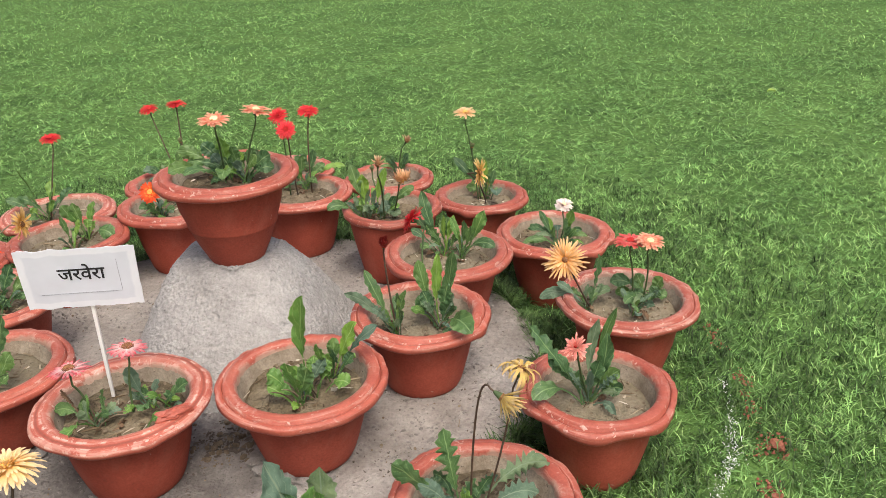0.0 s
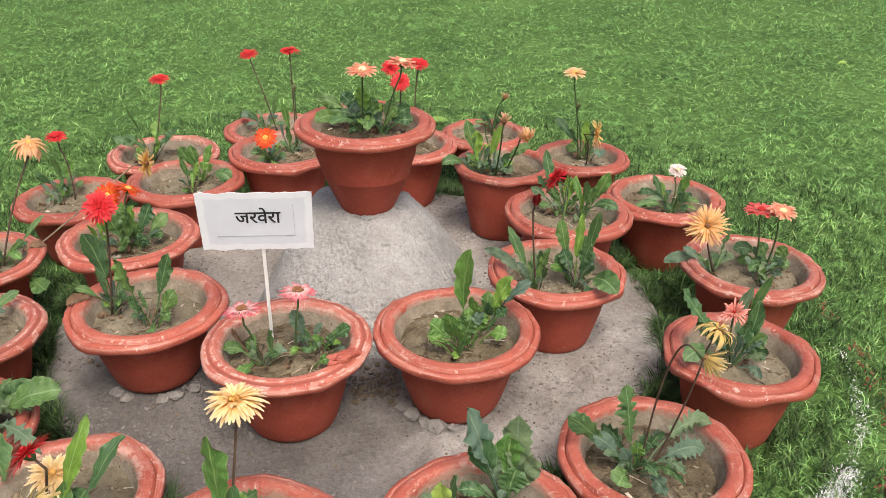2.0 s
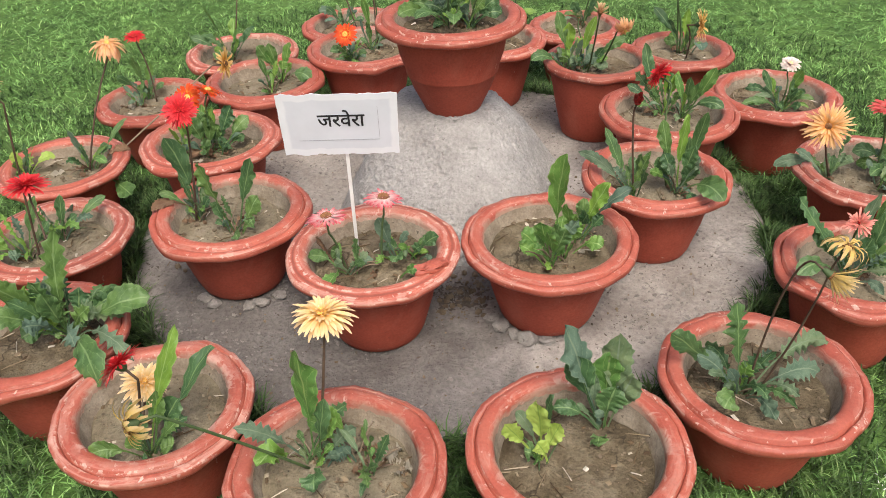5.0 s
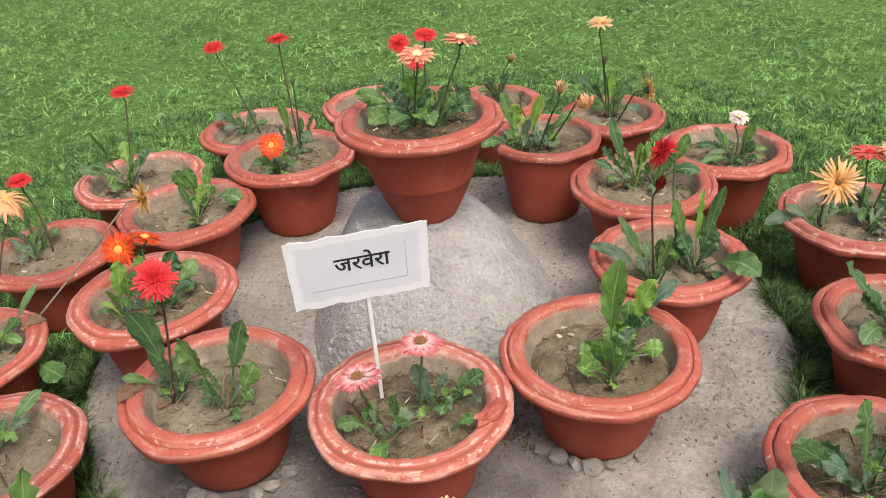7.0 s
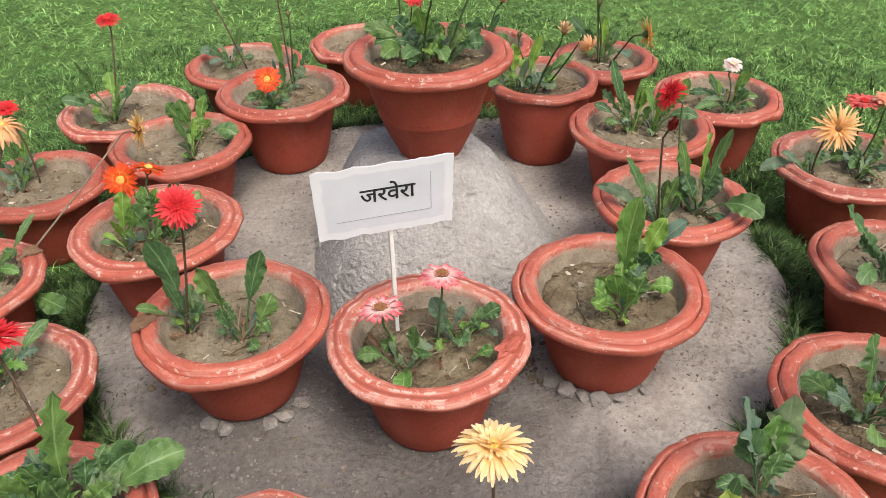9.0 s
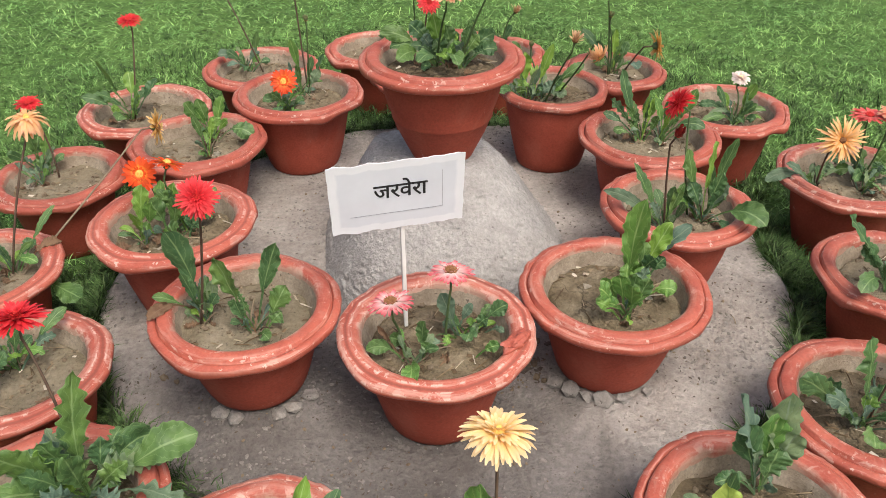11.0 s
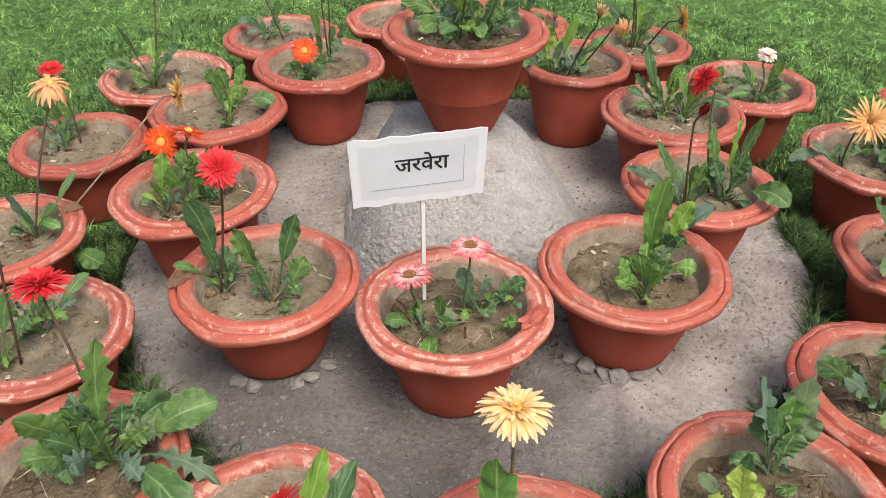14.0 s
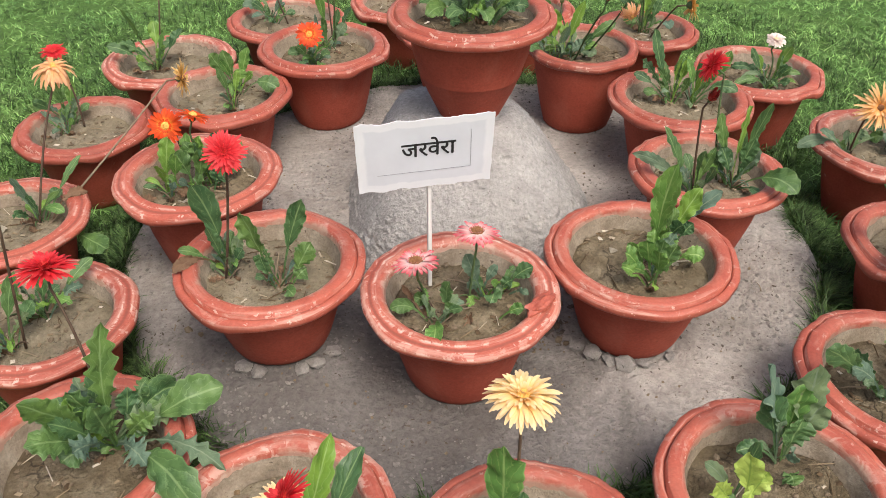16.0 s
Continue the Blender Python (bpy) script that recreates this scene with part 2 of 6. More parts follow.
SOIL = ground_stuff("dry_mud", (0.100, 0.078, 0.048), (0.19, 0.155, 0.102), (0.31, 0.265, 0.19), 16.0, 0.9, cracks=17.0, grain=95.0, pit_shade=0.4)
SOIL_PALE = ground_stuff("pale_dry_mud", (0.145, 0.120, 0.078), (0.222, 0.188, 0.128), (0.295, 0.255, 0.185), 11.0, 0.8, speck_at=0.64, grain=95.0, pit_shade=0.25)
CRUMB = ground_stuff("clod", (0.12, 0.09, 0.06), (0.2, 0.155, 0.105), (0.28, 0.23, 0.165), 40.0, 0.5)
MUDWALL = ground_stuff("mud_on_clay", (0.20, 0.158, 0.115), (0.29, 0.242, 0.182), (0.40, 0.345, 0.272), 22.0, 0.3, grain=70.0, pit_shade=0.3)
CEMENT = ground_stuff("dusty_cement", (0.26, 0.242, 0.222), (0.33, 0.309, 0.286), (0.395, 0.373, 0.348), 7.0, 1.0, (0.11, 0.096, 0.084), 0.665, 62.0, broad=0.7, grain=80.0, pit_shade=0.31, shade_at=(-0.64, -0.25, 0.0))
PLASTER = ground_stuff("rough_plaster", (0.302, 0.294, 0.280), (0.364, 0.355, 0.340), (0.422, 0.412, 0.396), 13.0, 0.85, (0.17, 0.155, 0.14), 0.65, 85.0, broad=0.4, grain=80.0, pit_shade=0.30)
DIRT = ground_stuff("dark_dirt", (0.07, 0.058, 0.046), (0.12, 0.10, 0.08), (0.19, 0.165, 0.135), 30.0, 0.4)
GRAIN = ground_stuff("cement_grain", (0.15, 0.137, 0.123), (0.24, 0.222, 0.203), (0.34, 0.318, 0.295), 45.0, 0.5)
STONE = ground_stuff("pebble_stone", (0.24, 0.225, 0.207), (0.32, 0.30, 0.277), (0.38, 0.36, 0.335), 30.0, 0.6)
TURF = ground_stuff("turf", (0.058, 0.118, 0.030), (0.087, 0.166, 0.042), (0.118, 0.211, 0.056), 1.3, 1.0, (0.030, 0.046, 0.015), 0.58, 45.0, grain=34.0, pit_shade=0.85)
BRICKDUST = ground_stuff("brick_shard", (0.24, 0.085, 0.055), (0.33, 0.125, 0.08), (0.40, 0.18, 0.125), 40.0, 0.6)


def blade_material(name, gain):
    m, nt, b = shader(name, 0.6, 0.25)
    isl = nt.nodes.new("ShaderNodeNewGeometry").outputs["Random Per Island"]
    c = ramp(nt, isl, [(0.0, (0.058, 0.120, 0.036)), (0.4, (0.096, 0.184, 0.056)), (0.85, (0.136, 0.236, 0.078)), (1.0, (0.205, 0.300, 0.120))])
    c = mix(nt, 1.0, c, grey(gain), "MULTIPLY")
    patch = noise_tex(nt, 2.3, 5, 0.65)
    c = mix(nt, 0.6, c, ramp(nt, patch, [(0.3, (0.62, 0.7, 0.66)), (0.7, (1.36, 1.25, 1.15))]), "MULTIPLY")
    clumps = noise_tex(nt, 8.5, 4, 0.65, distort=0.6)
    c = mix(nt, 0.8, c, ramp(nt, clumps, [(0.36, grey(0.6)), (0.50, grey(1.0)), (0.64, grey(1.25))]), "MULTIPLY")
    # dark gaps between tufts: the lawn's own shade put into the colour by noise
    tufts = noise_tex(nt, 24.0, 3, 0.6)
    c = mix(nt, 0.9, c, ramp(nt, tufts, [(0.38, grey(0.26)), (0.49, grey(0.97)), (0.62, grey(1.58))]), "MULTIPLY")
    nt.links.new(c, b.inputs["Base Color"])
    tr = nt.nodes.new("ShaderNodeBsdfTranslucent")
    nt.links.new(c, tr.inputs[0])
    sh = node(nt, "ShaderNodeMixShader", Fac=0.25)
    nt.links.new(b.outputs[0], sh.inputs[1])
    nt.links.new(tr.outputs[0], sh.inputs[2])
    nt.links.new(sh.outputs[0], nt.nodes["Material Output"].inputs[0])
    return m


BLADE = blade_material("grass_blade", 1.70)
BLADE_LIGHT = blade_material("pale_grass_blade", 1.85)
# grass between the pots: its shade is put into a darker blade colour
BLADE_SHADED = blade_material("shaded_grass_blade", 0.72)


def leaf_material(name, dark, light, vein, rough=0.48, fresh=True):
    """u runs across the blade (0.5 at the midrib), v along it."""
    m, nt, b = shader(name, rough, 0.5)
    tc = nt.nodes.new("ShaderNodeTexCoord")
    sep = nt.nodes.new("ShaderNodeSeparateXYZ")
    nt.links.new(tc.outputs["UV"], sep.inputs[0])
    off = maths(nt, "ABSOLUTE", maths(nt, "SUBTRACT", sep.outputs[0], 0.5))
    rib = ramp(nt, off, [(0.015, grey(1)), (0.045, grey(0))])
    margin = ramp(nt, off, [(0.45, grey(0)), (0.495, grey(1))])
    slant = maths(nt, "ADD", maths(nt, "SUBTRACT", maths(nt, "MULTIPLY", sep.outputs[1], 7.0), maths(nt, "MULTIPLY", off, 4.0)), maths(nt, "MULTIPLY", noise_tex(nt, 30.0, 4, 0.65), 2.4))
    side = ramp(nt, maths(nt, "ABSOLUTE", maths(nt, "SUBTRACT", maths(nt, "FRACT", slant), 0.5)), [(0.02, grey(1)), (0.08, grey(0))])
    pucker = ramp(nt, maths(nt, "ABSOLUTE", maths(nt, "SUBTRACT", maths(nt, "FRACT", slant), 0.5)), [(0.0, grey(0)), (0.25, grey(0.8)), (0.5, grey(1))])
    blotch = noise_tex(nt, 28.0, 4, 0.6)
    c = ramp(nt, blotch, [(0.3, dark), (0.7, light)])
    tint = ramp(nt, obj_random(nt), [(0.0, (0.74, 0.84, 0.95)), (0.4, (1.0, 1.02, 0.98)), (0.58, (1.15, 1.12, 0.92)), (0.8, (1.25, 1.18, 0.9)), (1.0, (1.42, 1.28, 0.86))])
    c = mix(nt, 1.0 if fresh else 0.0, c, tint, "MULTIPLY")
    c = mix(nt, maths(nt, "MULTIPLY", side, 0.36), c, vein)
    c = mix(nt, maths(nt, "MULTIPLY", margin, 0.45), c, vein)
    c = mix(nt, maths(nt, "MULTIPLY", rib, 0.75), c, vein)
    nt.links.new(c, b.inputs["Base Color"])
    hgt = maths(nt, "ADD", maths(nt, "MULTIPLY", noise_tex(nt, 75.0, 3, 0.6), 1.6), pucker)
    bump(nt, b, hgt, 0.30, 0.003)
    tr = nt.nodes.new("ShaderNodeBsdfTranslucent")
    nt.links.new(c, tr.inputs[0])
    sh = node(nt, "ShaderNodeMixShader", Fac=0.3)
    nt.links.new(b.outputs[0], sh.inputs[1])
    nt.links.new(tr.outputs[0], sh.inputs[2])
    nt.links.new(sh.outputs[0], nt.nodes["Material Output"].inputs[0])
    return m


LEAF = {
    "o": leaf_material("leaf_green", (0.050, 0.114, 0.042), (0.108, 0.205, 0.072), (0.24, 0.36, 0.15)),
    "y": leaf_material("leaf_light", (0.095, 0.205, 0.040), (0.175, 0.325, 0.070), (0.32, 0.46, 0.16)),
    "Y": leaf_material("leaf_yellow", (0.28, 0.42, 0.070), (0.44, 0.56, 0.13), (0.20, 0.34, 0.06), 0.5, False),
    "g": leaf_material("leaf_dusty", (0.075, 0.135, 0.085), (0.165, 0.24, 0.16), (0.22, 0.29, 0.19), 0.75),
    "d": leaf_material("leaf_dead", (0.15, 0.085, 0.05), (0.27, 0.17, 0.10), (0.2, 0.13, 0.08), 0.85, False),
    "p": leaf_material("leaf_bleached", (0.30, 0.27, 0.21), (0.42, 0.38, 0.30), (0.34, 0.3, 0.22), 0.85, False),
}


def petal_material(name, root, middle, tip):
    m, nt, b = shader(name, 0.55, 0.25)
    tc = nt.nodes.new("ShaderNodeTexCoord")
    sep = nt.nodes.new("ShaderNodeSeparateXYZ")
    nt.links.new(tc.outputs["UV"], sep.inputs[0])
    c = ramp(nt, sep.outputs[1], [(0.05, root), (0.5, middle), (0.95, tip)])
    line = node(nt, "ShaderNodeTexWave", Scale=6.0, Distortion=1.0)
    nt.links.new(tc.outputs["UV"], line.inputs["Vector"])
    c = mix(nt, 0.18, c, ramp(nt, line.outputs["Fac"], [(0, grey(0.55)), (1, grey(1.1))]), "MULTIPLY")
    isl = nt.nodes.new("ShaderNodeNewGeometry").outputs["Random Per Island"]
    c = mix(nt, 1.0, c, ramp(nt, isl, [(0, grey(0.82)), (1, grey(1.12))]), "MULTIPLY")
    nt.links.new(c, b.inputs["Base Color"])
    tr = nt.nodes.new("ShaderNodeBsdfTranslucent")
    nt.links.new(c, tr.inputs[0])
    sh = node(nt, "ShaderNodeMixShader", Fac=0.25)
    nt.links.new(b.outputs[0], sh.inputs[1])
    nt.links.new(tr.outputs[0], sh.inputs[2])
    nt.links.new(sh.outputs[0], nt.nodes["Material Output"].inputs[0])
    return m


PETAL = {
    "red": petal_material("petal_red", (0.48, 0.016, 0.02), (0.64, 0.02, 0.03), (0.70, 0.05, 0.058)),
    "orange": petal_material("petal_orange", (0.80, 0.42, 0.06), (0.75, 0.10, 0.015), (0.70, 0.07, 0.015)),
    "salmon": petal_material("petal_salmon", (0.82, 0.62, 0.36), (0.75, 0.20, 0.12), (0.80, 0.45, 0.30)),
    "pink": petal_material("petal_pink", (0.86, 0.82, 0.78), (0.83, 0.50, 0.49), (0.66, 0.08, 0.115)),
    "rose": petal_material("petal_rose", (0.85, 0.55, 0.40), (0.68, 0.09, 0.09), (0.72, 0.16, 0.14)),
    "peach": petal_material("petal_peach", (0.76, 0.36, 0.11), (0.78, 0.48, 0.24), (0.78, 0.55, 0.34)),
    "amber": petal_material("petal_amber", (0.86, 0.50, 0.12), (0.88, 0.60, 0.25), (0.88, 0.68, 0.40)),
    "gold": petal_material("petal_gold", (0.62, 0.30, 0.05), (0.84, 0.50, 0.13), (0.86, 0.62, 0.30)),
    "apricot": petal_material("petal_apricot", (0.72, 0.36, 0.14), (0.80, 0.44, 0.20), (0.80, 0.46, 0.28)),
    "coral": petal_material("petal_coral", (0.80, 0.45, 0.32), (0.76, 0.24, 0.20), (0.80, 0.34, 0.27)),
    "tan": petal_material("petal_tan", (0.80, 0.36, 0.08), (0.82, 0.45, 0.17), (0.80, 0.50, 0.26)),
    "white": petal_material("petal_white", (0.78, 0.52, 0.46), (0.82, 0.68, 0.63), (0.86, 0.77, 0.72)),
    "dry": petal_material("petal_dry", (0.42, 0.28, 0.10), (0.72, 0.50, 0.15), (0.68, 0.50, 0.26)),
    "brown": petal_material("petal_brown", (0.34, 0.17, 0.07), (0.58, 0.35, 0.18), (0.70, 0.48, 0.30)),
    "green": petal_material("sepal_green", (0.07, 0.12, 0.04), (0.13, 0.19, 0.07), (0.30, 0.30, 0.16)),
    "maroon": petal_material("petal_maroon", (0.12, 0.012, 0.012), (0.22, 0.02, 0.018), (0.30, 0.03, 0.025)),
}


def plain(name, low, high, scale, rough=0.7, spec=0.3, bumpy=0.3):
    m, nt, b = shader(name, rough, spec)
    n = noise_tex(nt, scale, 4, 0.6)
    nt.links.new(ramp(nt, n, [(0.3, low), (0.7, high)]), b.inputs["Base Color"])
    bump(nt, b, n, bumpy, 0.002)
    return m


STEM = plain("stem_green", (0.042, 0.072, 0.028), (0.085, 0.13, 0.048), 40.0, 0.6)
STEM_DARK = plain("stem_dark", (0.06, 0.035, 0.025), (0.11, 0.075, 0.05), 40.0, 0.6)
STEM_DRY = plain("stem_dry", (0.16, 0.12, 0.08), (0.24, 0.19, 0.13), 40.0, 0.8)
HEART = {
    "brown": plain("heart_brown", (0.09, 0.032, 0.015), (0.36, 0.18, 0.075), 260.0, 0.8),
    "yellow": plain("heart_yellow", (0.62, 0.30, 0.06), (0.82, 0.55, 0.16), 260.0, 0.8),
    "red": plain("heart_red", (0.28, 0.012, 0.012), (0.55, 0.03, 0.025), 260.0, 0.8),
    "cream": plain("heart_cream", (0.70, 0.50, 0.26), (0.85, 0.70, 0.42), 260.0, 0.8),
}


def paper_material():
    """A printed sheet glued on a slightly larger, whiter one."""
    m, nt, b = shader("paper", 0.75, 0.2)
    tc = nt.nodes.new("ShaderNodeTexCoord")
    sep = nt.nodes.new("ShaderNodeSeparateXYZ")
    nt.links.new(tc.outputs["UV"], sep.inputs[0])
    wob = maths(nt, "MULTIPLY", maths(nt, "SUBTRACT", noise_tex(nt, 18.0, 4, 0.6), 0.5), 0.05)
    du = maths(nt, "SUBTRACT", 0.445, maths(nt, "ABSOLUTE", maths(nt, "SUBTRACT", maths(nt, "ADD", sep.outputs[0], wob), 0.5)))
    dv = maths(nt, "SUBTRACT", 0.41, maths(nt, "ABSOLUTE", maths(nt, "SUBTRACT", maths(nt, "ADD", sep.outputs[1], wob), 0.5)))
    inside = ramp(nt, maths(nt, "MINIMUM", du, dv), [(0.0, grey(0)), (0.02, grey(1))])
    n = noise_tex(nt, 14.0, 4, 0.6)
    c = mix(nt, inside, (0.65, 0.66, 0.70), (0.56, 0.58, 0.635))
    c = mix(nt, 0.5, c, ramp(nt, n, [(0.3, grey(0.9)), (0.7, grey(1.06))]), "MULTIPLY")
    nt.links.new(c, b.inputs["Base Color"])
    bump(nt, b, n, 0.25, 0.002)
    return m


PAPER = paper_material()
INK = plain("ink", (0.012, 0.012, 0.014), (0.02, 0.02, 0.022), 60.0, 0.7)
PENCIL = plain("ruled_line", (0.22, 0.23, 0.26), (0.3, 0.31, 0.34), 60.0, 0.7)
PLASTIC = plain("white_stick", (0.62, 0.61, 0.60), (0.72, 0.71, 0.69), 20.0, 0.45, 0.4)
LIME = plain("lime_powder", (0.58, 0.59, 0.58), (0.78, 0.78, 0.77), 30.0, 0.95, 0.1)


# ---- mesh tools ----
def mesh_of(name, verts, faces, uvs=None, smooth=True):
    me = bpy.data.meshes.new(name)
    me.from_pydata([tuple(v) for v in verts], [], faces)
    if uvs is not None:
        layer = me.uv_layers.new(name="uv")
        idx = np.empty(len(me.loops), dtype=np.int32)
        me.loops.foreach_get("vertex_index", idx)
        layer.data.foreach_set("uv", np.asarray(uvs, dtype=np.float32)[idx].ravel())
    if smooth:
        me.polygons.foreach_set("use_smooth", [True] * len(me.polygons))
    me.update()
    return me


def part(name, me, material, parent=None, label=""):
    ob = new(name, me)
    if material is not None:
        for mat in (material if isinstance(material, (list, tuple)) else [material]):
            me.materials.append(mat)
    if parent is not None:
        ob.parent = parent
    return tagged(ob, label)


def lathe(profile, n, wob=None, closed_bottom=True):
    """Verts and faces of a turned shape; wob(angle, i, r, z) gives the moved r and z."""
    verts, faces = [], []
    for i, (r, z) in enumerate(profile):
        for k in range(n):
            a = 2 * math.pi * k / n
            rr, zz = wob(a, i, r, z) if wob else (r, z)
            verts.append((rr * math.cos(a), rr * math.sin(a), zz))
    for i in range(len(profile) - 1):
        for k in range(n):
            k2 = (k + 1) % n
            faces.append((i * n + k, i * n + k2, (i + 1) * n + k2, (i + 1) * n + k))
    if closed_bottom:
        faces.append(tuple(range(n - 1, -1, -1)))
    return verts, faces


def tube(points, radii, sides=7):
    verts, faces = [], []
    pts = [Vector(p) for p in points]
    for i, p in enumerate(pts):
        t = (pts[min(i + 1, len(pts) - 1)] - pts[max(i - 1, 0)]).normalized()
        u = t.cross(Vector((0.3, 0.9, 0.2))).normalized()
        w = t.cross(u)
        for k in range(sides):
            a = 2 * math.pi * k / sides
            verts.append(p + (u * math.cos(a) + w * math.sin(a)) * radii[i])
    for i in range(len(pts) - 1):
        for k in range(sides):
            k2 = (k + 1) % sides
            faces.append((i * sides + k, i * sides + k2, (i + 1) * sides + k2, (i + 1) * sides + k))
    faces.append(tuple(range(sides - 1, -1, -1)))
    faces.append(tuple((len(pts) - 1) * sides + k for k in range(sides)))
    return verts, faces


def bezier(a, b, c, n):
    return [a * (1 - s) ** 2 + b * 2 * s * (1 - s) + c * s * s for s in [i / n for i in range(n + 1)]]


def lump(rng, size, squash=0.7, rough=0.25, detail=1):
    """A small irregular stone or clod."""
    bm = bmesh.new()
    bmesh.ops.create_icosphere(bm, subdivisions=detail, radius=1.0)
    off = Vector((rng.uniform(0, 50), rng.uniform(0, 50), 0))
    for v in bm.verts:
        v.co *= 1 + rough * noise.noise(v.co * 1.3 + off) + rough * 0.6 * noise.noise(v.co * 3.1 + off) + rng.uniform(-0.1, 0.1) / detail ** 2
        v.co = Vector((v.co.x * size, v.co.y * size * 0.8, v.co.z * size * squash))
    return bm


def lumps_mesh(name, items, rng, squash=0.65):
    verts, faces = [], []
    for x, y, z, s in items:
        bm = lump(rng, s, squash, 0.35)
        o = len(verts)
        q = Matrix.Rotation(rng.uniform(0, 6.28), 3, "Z")
        verts += [q @ v.co + Vector((x, y, z)) for v in bm.verts]
        faces += [tuple(o + v.index for v in f.verts) for f in bm.faces]
        bm.free()
    return mesh_of(name, verts, faces, smooth=False)


def scatter_mesh(name, rows, seed, squash=0.5, stretch=1.0):
    """Many small uneven grains as one mesh; rows: x, y, z, size."""
    rng = np.random.default_rng(seed)
    bm = bmesh.new()
    bmesh.ops.create_icosphere(bm, subdivisions=1, radius=1.0)
    ball = np.array([v.co[:] for v in bm.verts])
    tris = np.array([[v.index for v in f.verts] for f in bm.faces])
    bm.free()
    rows = np.asarray(rows)
    n, m = len(rows), len(ball)
    v = ball[None] * (1 + rng.uniform(-0.35, 0.35, (n, m, 1)))
    v = v * np.stack([rng.uniform(0.8, 1.2, n) * stretch, rng.uniform(0.6, 1.0, n), np.full(n, squash)], 1)[:, None] * rows[:, 3][:, None, None]
    a = rng.uniform(0, 2 * np.pi, n)
    c, s = np.cos(a)[:, None], np.sin(a)[:, None]
    v = np.stack([v[:, :, 0] * c - v[:, :, 1] * s, v[:, :, 0] * s + v[:, :, 1] * c, v[:, :, 2]], 2) + rows[:, None, :3]
    faces = (tris[None] + (np.arange(n) * m)[:, None, None]).reshape(-1, 3)
    return mesh_of(name, v.reshape(-1, 3).tolist(), faces.tolist(), smooth=False)


def litter_material():
    m, nt, b = shader("straw_litter", 0.9, 0.1)
    isl = nt.nodes.new("ShaderNodeNewGeometry").outputs["Random Per Island"]
    nt.links.new(ramp(nt, isl, [(0.0, (0.06, 0.04, 0.025)), (0.4, (0.17, 0.12, 0.07)), (0.75, (0.34, 0.28, 0.19)), (1.0, (0.55, 0.50, 0.42))]), b.inputs["Base Color"])
    return m


LITTER = litter_material()

# ---- ground ----
LAWN_Z, PAD = -0.07, Vector((-0.29, 0.57, 0))


def build_ground():
    xs = np.concatenate([[-300, -60, -20], np.linspace(-8, 10, 37), [25, 70, 300]])
    ys = np.concatenate([[-300, -60, -15], np.linspace(-5, 14, 39), [25, 70, 300]])
    verts = [(x, y, LAWN_Z - 0.004 + 0.012 * noise.noise((x * 0.9, y * 0.9, 0))) for y in ys for x in xs]
    w = len(xs)
    faces = [(j * w + i, j * w + i + 1, (j + 1) * w + i + 1, (j + 1) * w + i) for j in range(len(ys) - 1) for i in range(w - 1)]
    g = part("ground", mesh_of("ground", verts, faces), TURF)
    tagged(g, "mown green lawn with thin dry patches", "lawn", kind="structure")


build_ground()


RISES = ((-0.785, 0.114, 0.046), (0.031, 0.086, 0.020), (-0.387, -0.006, 0.011), (0.307, 0.415, 0.016))


def pad_edge(a):
    return 0.995 + 0.03 * noise.noise((2.2 * math.cos(a), 2.2 * math.sin(a), 3)) + 0.02 * noise.noise((7 * math.cos(a), 7 * math.sin(a), 5))


def pad_height(x, y):
    d = Vector((x, y, 0)) - PAD
    edge = pad_edge(math.atan2(d.y, d.x))
    s = min(1.0, max(0.0, (edge - d.length) / 0.07))
    s = s * s * (3 - 2 * s)
    rough = max(0.15, min(1.0, 0.6 + 1.6 * noise.noise((x * 3.1, y * 3.1, 14))))
    bumps = 0.007 * noise.noise((x * 5, y * 5, 1)) + 0.0035 * noise.noise((x * 22, y * 22, 2)) + (0.0036 * noise.noise((x * 60, y * 60, 7)) + 0.0042 * noise.noise((x * 125, y * 125, 4))) * rough
    rise = sum(h * math.exp(-((x - px) ** 2 + (y - py) ** 2) / 0.045) for px, py, h in RISES)
    return -0.085 + 0.085 * s + bumps * s + rise * s


def build_pad():
    rings, n = 220, 760
    verts, faces = [(PAD.x, PAD.y, pad_height(PAD.x, PAD.y))], []
    for i in range(1, rings + 1):
        for k in range(n):
            a = 2 * math.pi * k / n
            r = pad_edge(a) * i / rings
            x, y = PAD.x + r * math.cos(a), PAD.y + r * math.sin(a)
            verts.append((x, y, pad_height(x, y)))
    for k in range(n):
        faces.append((0, 1 + k, 1 + (k + 1) % n))
    for i in range(rings - 1):
        for k in range(n):
            a, b = 1 + i * n + k, 1 + i * n + (k + 1) % n
            faces.append((a, a + n, b + n, b))
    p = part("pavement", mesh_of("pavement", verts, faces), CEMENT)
    tagged(p, "round dusty grey cement pad level with the lawn", "cement pad", kind="structure")


build_pad()

MOUND = Vector((-0.295, 0.69, 0))


